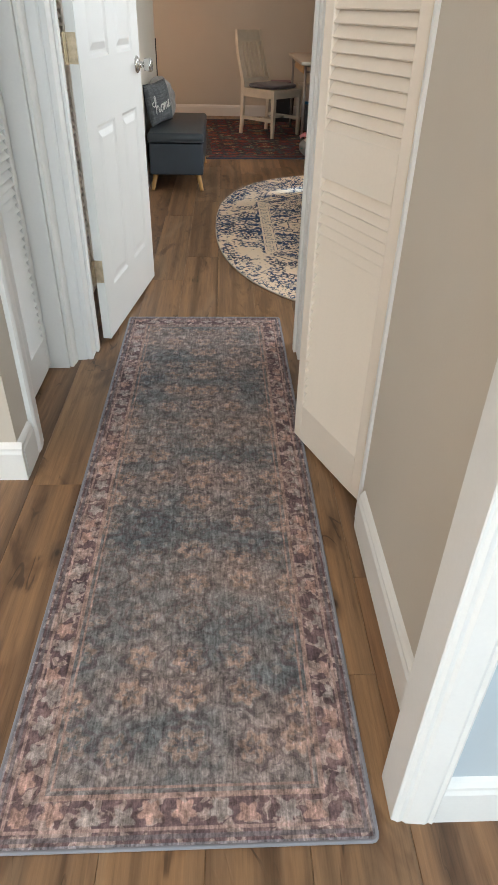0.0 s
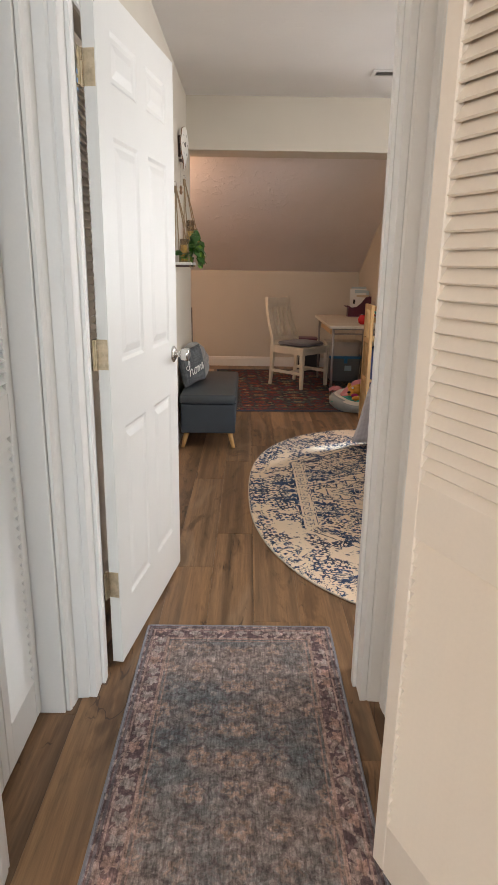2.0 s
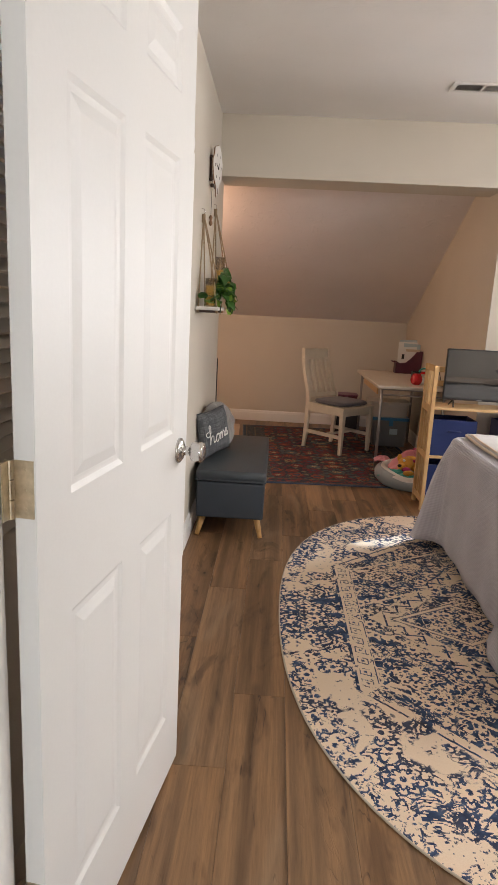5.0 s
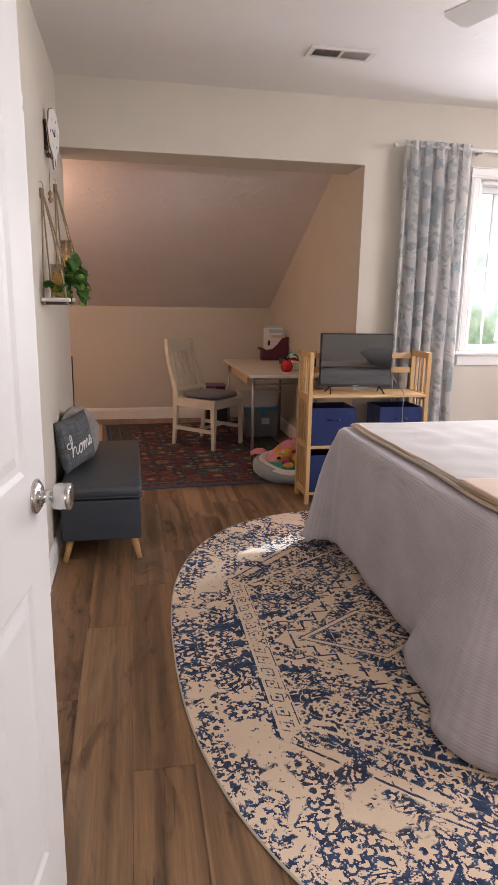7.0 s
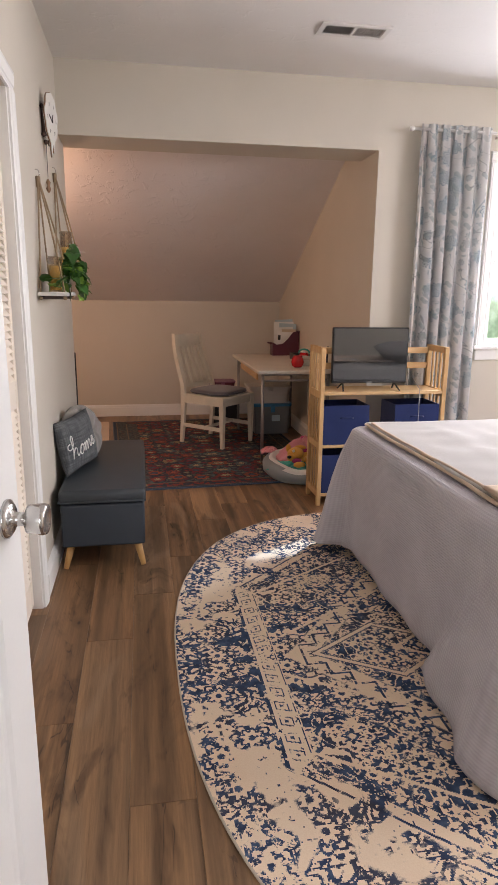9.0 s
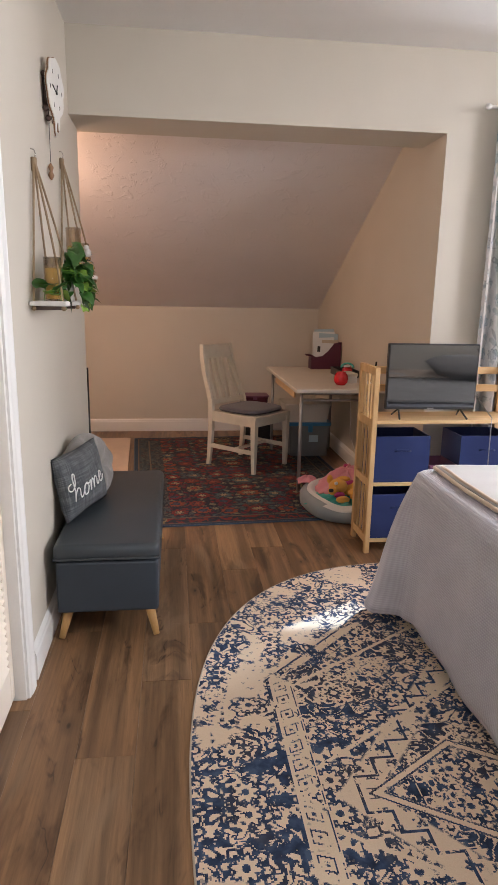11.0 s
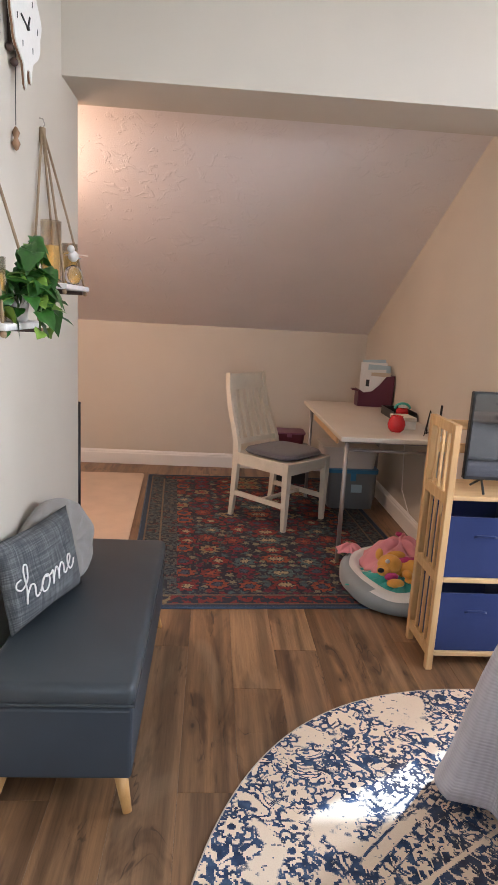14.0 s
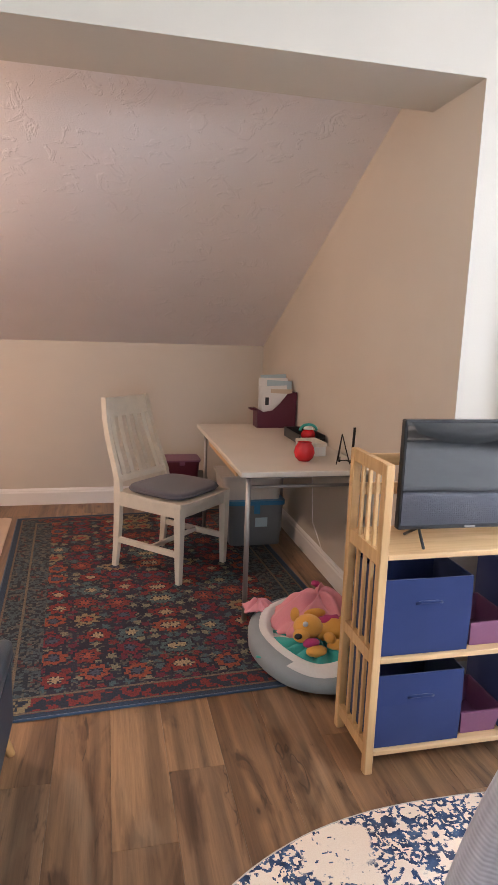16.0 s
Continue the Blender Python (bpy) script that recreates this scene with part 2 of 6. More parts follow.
    straight = m.step(m.math("SUBTRACT", ax, ay), 0.27, 0.272)
    links = both(links, straight)
    lines = either(near(frame_d, 0.040, 0.004), near(frame_d, -0.040, 0.002))
    band = inv(m.step(m.math("ABSOLUTE", frame_d), 0.047, 0.048))
    pat = m.mix(both(band, either(straight, lines)), pat, both(either(links, lines), m.step(m.noise(16, 3, mv, 0.65), 0.43, 0.46)))
    # broken dashes along the sides
    dash = both(near(m.math("FRACT", both(ay, 30.0)), 0.5, 0.26), m.step(m.noise(7, 1, mv), 0.47, 0.49))
    pat = either(pat, both(near(ax, 1.075, 0.022), dash))
    # wear: patches rubbed away, edges crumbled, flecks left behind
    keep = m.step(plus(both(wear, 0.55), both(chip, 0.45)), 0.405, 0.42)
    pat = both(pat, keep)
    pat = both(pat, m.step(chip, 0.36, 0.385))
    rim = plus(m.math("POWER", m.math("DIVIDE", ax, 1.17), 2.4), m.math("POWER", m.math("DIVIDE", ay, 1.53), 2.4))
    open_rim = both(m.step(plus(rim, both(wear, 0.9)), 1.12, 1.30), m.step(both(y, -1.0), 0.3, 0.8))
    pat = both(pat, m.step(m.math("SUBTRACT", plus(chip, 0.25), both(open_rim, 0.40)), 0.33, 0.36))
    drops = both(m.step(m.noise(44, 3, mv, 0.6), 0.62, 0.64), m.step(wear, 0.42, 0.50))
    pat = either(pat, drops)
    navy = m.ramp(m.noise(30, 3), [(0.3, (0.014, 0.028, 0.066)), (0.5, (0.028, 0.056, 0.13)), (0.7, (0.07, 0.115, 0.20))])
    umber = m.mix(both(m.step(m.noise(3.5, 3), 0.52, 0.62), 0.55), navy, (0.055, 0.045, 0.055))
    cream = m.ramp(plus(both(jit, 0.5), both(wear, 0.5)), [(0.35, (0.80, 0.63, 0.47)), (0.65, (0.88, 0.73, 0.57))])
    m.color(m.mix(pat, cream, umber))
    m.bump(jit, 0.5, 0.0015)
    return m.mat


def make_runner():
    """Faded grey-blue and rose runner: small rows of flowers, worn through in streaks, banded borders."""
    m = Nodes("runner_pile", 0.95)
    x, y, _ = m.xyz()
    inv = lambda v: m.math("SUBTRACT", 1.0, v)
    both = lambda a, b: m.math("MULTIPLY", a, b)
    either = lambda a, b: m.math("MAXIMUM", a, b)
    ax, ay = m.math("ABSOLUTE", x), m.math("ABSOLUTE", y)
    inset = m.math("MINIMUM", m.math("SUBTRACT", 0.3415, ax), m.math("SUBTRACT", 1.105, ay))
    mirror = m.t.nodes.new("ShaderNodeCombineXYZ")
    m.put(mirror.inputs[0], ax)
    m.put(mirror.inputs[1], y)
    mv = mirror.outputs[0]
    fine = m.noise(170, 3, rough=0.7)
    drag = m.noise(1.0, 4, m.map((150, 22, 1)), 0.7)
    fade = m.noise(1.0, 3, m.map((2.2, 4.2, 1)), 0.6)
    petals = m.noise(40, 2, mv, 0.6, 1.4)
    fr_, fa_, fh_ = m.flower(9.5, mv, 0.3)
    ring_ = m.math("ADD", fr_, both(m.math("SINE", both(fa_, 6.0)), 0.006))
    bloom = both(both(inv(m.step(ring_, 0.026, 0.032)), m.step(ring_, 0.010, 0.014)), m.step(petals, 0.34, 0.46))
    heart = either(inv(m.step(fr_, 0.006, 0.009)), inv(m.step(m.math("ABSOLUTE", m.math("SUBTRACT", ring_, 0.040)), 0.003, 0.006)))
    buds = inv(m.step(m.voronoi(27, mv, jitter=0.6), 0.26, 0.36))
    twig = m.step(m.noise(26, 2, mv, 0.5, 2.0), 0.54, 0.58)
    ground = m.ramp(fade, [(0.30, (0.125, 0.150, 0.165)), (0.45, (0.20, 0.205, 0.205)), (0.56, (0.30, 0.255, 0.235)), (0.70, (0.36, 0.27, 0.235))])
    field = m.mix(both(twig, 0.55), ground, (0.125, 0.10, 0.105))
    field = m.mix(both(buds, 0.45), field, (0.43, 0.36, 0.32))
    field = m.mix(both(both(bloom, 0.62), m.step(fade, 0.36, 0.54)), field, (0.50, 0.325, 0.245))
    field = m.mix(both(heart, 0.45), field, (0.13, 0.085, 0.095))
    field = m.mix(both(m.step(m.math("SINE", both(y, 9.0)), 0.2, 0.9), 0.16), field, (0.50, 0.36, 0.29))
    bd = m.voronoi(1.0, m.map((24, 24, 1)), jitter=0.75)
    bb = both(inv(m.step(bd, 0.22, 0.42)), m.step(petals, 0.36, 0.48))
    band = m.ramp(m.math("ADD", both(fade, 0.6), both(m.noise(30, 2), 0.4)), [(0.38, (0.125, 0.082, 0.09)), (0.6, (0.25, 0.165, 0.16))])
    band = m.mix(both(m.step(m.noise(34, 2, rough=0.5, warp=0.8), 0.50, 0.56), 0.75), band, (0.52, 0.40, 0.35))
    c = m.mix(inv(m.step(inset, 0.083, 0.085)), field, band)
    for a, b, k in ((0.080, 0.090, (0.46, 0.31, 0.26)), (0.098, 0.103, (0.42, 0.28, 0.24)), (0.026, 0.032, (0.46, 0.32, 0.28)), (0.012, 0.020, (0.20, 0.17, 0.18)), (-0.1, 0.006, (0.28, 0.275, 0.30))):
        on = both(m.step(inset, a, a + 0.002), inv(m.step(inset, b, b + 0.002)))
        c = m.mix(both(on, 0.85), c, k)
    br, ba, bh = m.flower(17.0, m.co, 0.25)
    bcol = m.mix(m.step(bh, 0.4, 0.5), (0.52, 0.33, 0.27), (0.44, 0.38, 0.35))
    zone = both(m.step(inset, 0.036, 0.038), inv(m.step(inset, 0.078, 0.080)))
    c = m.mix(both(both(zone, inv(m.step(m.math("ADD", br, both(m.math("SINE", both(ba, 5.0)), 0.005)), 0.016, 0.021))), 0.8), c, bcol)
    tone = m.ramp(m.math("ADD", both(drag, 0.65), both(fine, 0.35)), [(0.32, 0.34), (0.5, 1.0), (0.68, 1.75)])
    mottle = m.ramp(m.noise(38, 4, rough=0.7, warp=0.5), [(0.34, 0.55), (0.5, 1.0), (0.66, 1.5)])
    c = m.mix(1.0, c, mottle, "MULTIPLY")
    c = m.mix(1.0, c, (0.80, 0.79, 0.80), "MULTIPLY")
    m.color(m.mix(1.0, c, tone, "MULTIPLY"))
    m.bump(fine, 0.5, 0.0012)
    return m.mat


def make_persian():
    """Dark navy rug crowded with red, rust and gold flowers; borders of small grey-green stitches."""
    m = Nodes("persian_rug_pile", 0.95)
    x, y, _ = m.xyz()
    both = lambda a, b: m.math("MULTIPLY", a, b)
    inv = lambda v: m.math("SUBTRACT", 1.0, v)
    inset = m.math("MINIMUM", m.math("SUBTRACT", 0.80, m.math("ABSOLUTE", x)), m.math("SUBTRACT", 1.205, m.math("ABSOLUTE", y)))
    side = m.math("SUBTRACT", 0.80, m.math("ABSOLUTE", x))
    s = m.vec("SNAP", m.co, (0.009, 0.009, 0.009))
    sx, sy, _z = m.xyz(s)
    mirror = m.t.nodes.new("ShaderNodeCombineXYZ")
    m.put(mirror.inputs[0], m.math("ABSOLUTE", sx))
    m.put(mirror.inputs[1], sy)
    mv = mirror.outputs[0]
    rag = both(m.math("SUBTRACT", m.noise(40, 2, s), 0.5), 0.03)
    r, a, hue = m.flower(6.0, mv, 0.35)
    lobes = m.math("ADD", m.math("ADD", r, both(m.math("SINE", both(a, 8.0)), 0.008)), rag)
    petal = m.ramp(hue, [(0.0, (0.25, 0.032, 0.028)), (0.26, (0.09, 0.15, 0.15)), (0.38, (0.34, 0.075, 0.035)), (0.52, (0.20, 0.020, 0.035)), (0.66, (0.32, 0.24, 0.12)), (0.80, (0.24, 0.04, 0.03))], True)
    inner = m.ramp(hue, [(0.0, (0.46, 0.36, 0.20)), (0.4, (0.07, 0.09, 0.13)), (0.68, (0.40, 0.09, 0.05))], True)
    r2, a2, hue2 = m.flower(15.0, mv, 0.7)
    buds = inv(m.step(m.math("ADD", r2, both(m.math("SINE", both(a2, 5.0)), 0.005)), 0.019, 0.021))
    tiny = m.ramp(hue2, [(0.0, (0.22, 0.03, 0.03)), (0.28, (0.26, 0.24, 0.15)), (0.48, (0.07, 0.13, 0.14)), (0.76, (0.16, 0.02, 0.045))], True)
    stems = inv(m.step(m.math("ABSOLUTE", m.math("SUBTRACT", m.noise(11, 1, mv, 0.4, 1.6), 0.5)), 0.022, 0.030))
    c = m.ramp(m.noise(5, 2), [(0.35, (0.014, 0.017, 0.036)), (0.65, (0.030, 0.034, 0.058))])
    c = m.mix(both(stems, 0.6), c, (0.16, 0.17, 0.12))
    c = m.mix(buds, c, tiny)
    c = m.mix(inv(m.step(lobes, 0.062, 0.064)), c, (0.014, 0.017, 0.036))
    c = m.mix(inv(m.step(lobes, 0.054, 0.056)), c, petal)
    c = m.mix(both(inv(m.step(lobes, 0.036, 0.038)), m.step(m.math("SINE", both(a, 8.0)), -0.2, 0.0)), c, (0.020, 0.022, 0.045))
    c = m.mix(inv(m.step(lobes, 0.022, 0.024)), c, inner)
    # borders
    stitch = m.step(m.noise(44, 2, s, 0.6), 0.47, 0.50)
    knots = m.ramp(m.noise(16, 2, s), [(0.0, (0.08, 0.11, 0.12)), (0.50, (0.13, 0.13, 0.11)), (0.62, (0.13, 0.04, 0.04))], True)
    bc = m.mix(both(stitch, 0.9), (0.020, 0.028, 0.042), knots)
    c = m.mix(inv(m.step(side, 0.235, 0.237)), c, bc)
    c = m.mix(both(inv(m.step(inset, 0.13, 0.132)), m.step(side, 0.13, 0.132)), c, m.mix(m.step(m.noise(26, 2, s), 0.50, 0.53), (0.025, 0.035, 0.055), petal))
    for p, q, k in ((0.125, 0.137, (0.20, 0.15, 0.10)), (0.030, 0.040, (0.19, 0.13, 0.09)), (-0.1, 0.028, (0.025, 0.055, 0.10))):
        on = both(m.step(inset, p, p + 0.002), inv(m.step(inset, q, q + 0.002)))
        c = m.mix(on, c, k)
    tone = m.ramp(m.noise(150, 4, rough=0.75), [(0.32, 0.30), (0.68, 1.40)])
    c = m.mix(1.0, c, (0.78, 0.80, 0.80), "MULTIPLY")
    m.color(m.mix(1.0, c, tone, "MULTIPLY"))
    m.bump(m.noise(300, 2), 0.5, 0.0015)
    return m.mat


def make_curtain():
    """Pale cotton printed with grey-blue line flowers."""
    m = Nodes("curtain_cotton", 0.9)
    n = m.t.nodes.new("ShaderNodeUVMap")
    uv = n.outputs[0]
    both = lambda a, b: m.math("MULTIPLY", a, b)
    inv = lambda v: m.math("SUBTRACT", 1.0, v)
    line = lambda v, w: inv(m.step(m.math("ABSOLUTE", v), w, w * 1.5))
    r, a, hue = m.flower(6.2, uv, 0.7)
    wob = both(m.math("SUBTRACT", m.noise(18, 2, uv), 0.5), 0.02)
    rr = m.math("ADD", m.math("ADD", r, both(m.math("ABSOLUTE", m.math("SINE", both(a, 4.5))), -0.012)), wob)
    size = m.math("MULTIPLY_ADD", hue, 0.038, 0.010)
    within = inv(m.step(m.math("SUBTRACT", rr, size), 0.0, 0.002))
    rings = m.step(m.math("SINE", m.math("ADD", both(rr, 430.0), both(m.math("SINE", both(a, 9.0)), 0.8))), 0.35, 0.75)
    bloom = both(within, rings)
    stem = line(m.math("SUBTRACT", m.noise(4.5, 1, uv, 0.5, 1.2), 0.5), 0.0045)
    r2, a2, hue2 = m.flower(13.0, uv, 0.9)
    leaf = both(inv(m.step(m.math("ADD", r2, both(m.math("SINE", both(a2, 2.0)), 0.008)), 0.017, 0.020)), m.step(hue2, 0.45, 0.5))
    ink = m.mix(m.step(hue, 0.35, 0.6), (0.17, 0.19, 0.20), (0.17, 0.26, 0.32))
    cloth = m.ramp(m.noise(7, 2, uv), [(0.35, (0.60, 0.60, 0.60)), (0.65, (0.70, 0.68, 0.66))])
    c = m.mix(both(within, 0.55), cloth, (0.47, 0.53, 0.56))
    c = m.mix(both(leaf, 0.6), c, (0.30, 0.36, 0.38))
    c = m.mix(both(m.math("MAXIMUM", bloom, both(stem, 0.6)), 0.9), c, ink)
    m.color(c)
    m.bump(m.noise(600, 2), 0.2, 0.0005)
    out = m.t.nodes["Material Output"]
    tr = m.t.nodes.new("ShaderNodeBsdfTranslucent")
    m.put(tr.inputs["Color"], c)
    mx = m.t.nodes.new("ShaderNodeMixShader")
    mx.inputs[0].default_value = 0.35
    m.t.links.new(m.b.outputs[0], mx.inputs[1])
    m.t.links.new(tr.outputs[0], mx.inputs[2])
    m.t.links.new(mx.outputs[0], out.inputs["Surface"])
    return m.mat


def make_quilt():
    """Pale grey-lilac waffle-weave coverlet."""
    m = Nodes("waffle_coverlet", 0.95)
    n = m.t.nodes.new("ShaderNodeUVMap")
    u, v, _ = m.xyz(n.outputs[0])
    a = m.math("SINE", m.math("MULTIPLY", m.math("ADD", u, v), 300.0))
    b = m.math("SINE", m.math("MULTIPLY", m.math("SUBTRACT", u, v), 300.0))
    w = m.math("MULTIPLY", a, b)
    m.color(m.ramp(m.math("MULTIPLY_ADD", w, 0.2, m.noise(5, 3)), [(0.2, (0.44, 0.42, 0.465)), (0.8, (0.57, 0.545, 0.59))]))
    m.bump(w, 0.6, 0.002)
    m.b.inputs["Sheen Weight"].default_value = 0.25
    return m.mat


def make_tweed():
    """Charcoal slub linen: uneven pale threads both ways."""
    m = Nodes("charcoal_slub_linen", 0.95)
    a = m.noise(1.0, 3, m.map((9, 240, 9)), 0.6)
    b = m.noise(1.0, 3, m.map((240, 9, 9)), 0.6)
    f = m.math("ADD", m.math("MULTIPLY", m.math("ADD", a, b), 0.42), m.math("MULTIPLY", m.noise(14, 2), 0.16))
    m.color(m.ramp(f, [(0.36, (0.035, 0.039, 0.045)), (0.5, (0.085, 0.092, 0.098)), (0.66, (0.20, 0.21, 0.215))]))
    m.bump(m.math("ADD", a, b), 0.5, 0.001)
    return m.mat


def make_glass(name, col=(1, 1, 1), rough=0.0):
    m = Nodes(name, rough)
    m.color(col)
    m.b.inputs["Transmission Weight"].default_value = 1.0
    m.b.inputs["IOR"].default_value = 1.45
    return m.mat


def make_backdrop():
    m = Nodes("garden_backdrop", 1.0)
    g = m.noise(1.2, 5, rough=0.65)
    c = m.ramp(g, [(0.36, (0.26, 0.42, 0.26)), (0.46, (0.50, 0.68, 0.50)), (0.55, (0.72, 0.86, 0.88)), (0.64, (0.95, 1.0, 1.0))])
    m.color((0, 0, 0))
    m.put(m.b.inputs["Emission Color"], c)
    m.b.inputs["Emission Strength"].default_value = 1.5
    return m.mat


WALL = make_wall("greige_wall_paint", (0.60, 0.55, 0.47))
HALLWALL = make_wall("hall_wall_paint", (0.60, 0.54, 0.46))
ENTRYWALL = make_wall("entry_wall_paint", (0.50, 0.56, 0.60))
CEIL = make_stomp("white_ceiling_texture", (0.78, 0.76, 0.74), 0.002)
SLOPE = make_stomp("sloped_ceiling_texture", (0.80, 0.75, 0.74), 0.008)
TRIM = plain("white_trim_paint", (0.80, 0.79, 0.765), 0.45, var=0.03, relief=0.08)
DOORPAINT = plain("white_door_paint", (0.73, 0.725, 0.70), 0.45, var=0.025, relief=0.08)
CREAMPAINT = plain("cream_louvre_paint", (0.84, 0.745, 0.635), 0.4, var=0.03, relief=0.08)
FLOOR = make_floor()
SUBFLOOR = plain("dark_joint", (0.03, 0.02, 0.014), 0.8)
OVAL = make_oval_rug()
RUNNER = make_runner()
PERSIAN = make_persian()
RUGEDGE = make_fabric("rug_binding_grey", (0.24, 0.24, 0.27))
NAVYEDGE = make_fabric("rug_binding_navy", (0.03, 0.06, 0.11))
CREAMEDGE = make_fabric("rug_binding_cream", (0.55, 0.47, 0.38))
BEIGEMAT = make_fabric("beige_mat_pile", (0.58, 0.44, 0.32), weave=500)
BRASS = plain("aged_brass", (0.56, 0.47, 0.34), 0.38, 1.0, var=0.25, scale=40)
CHROME = plain("satin_nickel", (0.62, 0.61, 0.59), 0.22, 1.0, var=0.05)
DARKMETAL = plain("black_metal", (0.02, 0.02, 0.022), 0.4, 0.6)
GREYMETAL = plain("grey_tube_metal", (0.32, 0.31, 0.30), 0.4, 0.7, var=0.06)
PINE_Z = make_wood("clear_pine", (0.66, 0.43, 0.20), (0.52, 0.31, 0.13), "Z")
PINE_X = make_wood("clear_pine_shelf", (0.70, 0.47, 0.24), (0.56, 0.35, 0.16), "X")
BEECH = make_wood("oiled_beech_leg", (0.62, 0.37, 0.14), (0.48, 0.26, 0.09), "Z")
CHAIRPAINT = plain("antique_white_chair_paint", (0.62, 0.57, 0.47), 0.5, var=0.08, scale=14)
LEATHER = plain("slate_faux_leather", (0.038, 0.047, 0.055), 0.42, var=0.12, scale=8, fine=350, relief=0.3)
# Darker copy of the lid leather: shade on the bench sides put into colour.
LEATHERSHADED = plain("slate_faux_leather_shaded", (0.030, 0.040, 0.053), 0.5, var=0.1, scale=8, fine=350, relief=0.3)
CUSHION = make_fabric("grey_chair_cushion", (0.105, 0.10, 0.115))
TWEED = make_tweed()
PLUSHGREY = make_fabric("grey_plush", (0.25, 0.235, 0.22), weave=200, relief=0.8, depth=0.003)
WHITETHREAD = plain("white_thread", (0.78, 0.76, 0.73), 0.8)
QUILT = make_quilt()
CURTAIN = make_curtain()
SHEET = make_fabric("white_bedspread", (0.41, 0.385, 0.365), weave=300, var=0.06)
THROW = make_fabric("tan_throw", (0.56, 0.42, 0.31), weave=260)
NAVYBIN = make_fabric("navy_nonwoven_fabric", (0.008, 0.022, 0.105), weave=700, var=0.15)
DESKTOP = plain("cream_laminate", (0.64, 0.58, 0.49), 0.38, var=0.05, scale=5)
SCREEN = plain("glossy_black_screen", (0.012, 0.013, 0.015), 0.03, var=0.1, relief=0.0)
SCREEN.node_tree.nodes["Principled BSDF"].inputs["IOR"].default_value = 1.9
BEZEL = plain("black_plastic", (0.015, 0.015, 0.017), 0.35)
ROPE = make_wood("jute_rope", (0.36, 0.26, 0.16), (0.24, 0.16, 0.09), "Z", 0.9)
SHELFWOOD = plain("whitewashed_shelf", (0.68, 0.66, 0.63), 0.6, var=0.12, scale=20)
LEAF = plain("glossy_pothos_leaf", (0.030, 0.115, 0.016), 0.35, var=0.35, scale=25)
LEAFPALE = plain("variegated_leaf", (0.20, 0.34, 0.05), 0.4, var=0.3, scale=40)
STEM = plain("plant_stem", (0.10, 0.18, 0.04), 0.5)
CANDLE = plain("ivory_wax", (0.90, 0.63, 0.22), 0.28, var=0.08)
GLASS = make_glass("clear_glass")
CLOCKFACE = plain("white_clock_enamel", (0.78, 0.76, 0.72), 0.4)
CLOCKBACK = plain("dark_brown_clock_case", (0.06, 0.03, 0.02), 0.45)
CLOCKEDGE = plain("tan_wood_edge", (0.20, 0.10, 0.045), 0.5)
COPPER = plain("copper_charm", (0.28, 0.16, 0.09), 0.4, 0.5)
BURGUNDY = plain("burgundy_plastic", (0.085, 0.012, 0.03), 0.4)
MAUVE = plain("mauve_plastic", (0.20, 0.075, 0.14), 0.45)
RED = plain("red_glaze", (0.55, 0.015, 0.02), 0.22)
PAPER = plain("white_paper", (0.72, 0.71, 0.68), 0.7)
PAPERBLUE = plain("pale_blue_paper", (0.40, 0.52, 0.56), 0.7)
PAPERBUFF = plain("buff_paper", (0.55, 0.45, 0.33), 0.7)
TOTE = plain("clear_tote_plastic", (0.15, 0.16, 0.17), 0.3)
BLUELID = plain("blue_lid_plastic", (0.03, 0.17, 0.34), 0.35)
WHITEBOX = plain("translucent_white_plastic", (0.52, 0.48, 0.43), 0.45)
PETFABRIC = make_fabric("pale_grey_pet_bed", (0.27, 0.30, 0.305), weave=400)
FLEECE = make_fabric("white_fleece", (0.72, 0.70, 0.66), weave=160, depth=0.003)
PINK = make_fabric("pink_fleece", (0.68, 0.27, 0.30), weave=200, depth=0.002)
TEAL = make_fabric("teal_fleece", (0.06, 0.42, 0.36), weave=200, depth=0.002)
YELLOW = make_fabric("yellow_plush", (0.72, 0.36, 0.06), weave=200, depth=0.002)
MAGENTA = make_fabric("magenta_plush", (0.42, 0.03, 0.14), weave=200, depth=0.002)
BLACK = plain("matt_black", (0.01, 0.01, 0.01), 0.5)
VENTPAINT = plain("vent_enamel", (0.68, 0.66, 0.63), 0.4)
VENTDARK = plain("duct_dark", (0.02, 0.02, 0.02), 0.8)
SHADE = plain("linen_lampshade", (0.75, 0.68, 0.55), 0.8)
BACKDROP = make_backdrop()

# ---- mesh helpers ----


def mesh_of(bm, name, material, smooth=False):
    me = bpy.data.meshes.new(name)
    bm.normal_update()
    bm.to_mesh(me)
    bm.free()
    me.materials.append(material)
    if smooth:
        for p in me.polygons:
            p.use_smooth = True
    return me


def part(name, bm, material, parent=None, label="", smooth=False, m=None):
    ob = new(name, mesh_of(bm, name, material, smooth))
    if m is not None:
        ob.matrix_basis = m
    ob.parent = parent
    if label:
        ob["label"] = label
    return ob


def base(name, m, label="", category="", group=""):
    ob = tagged(new(name), label, category, group)
    ob.empty_display_size = 0.05
    ob.matrix_basis = m
    return ob


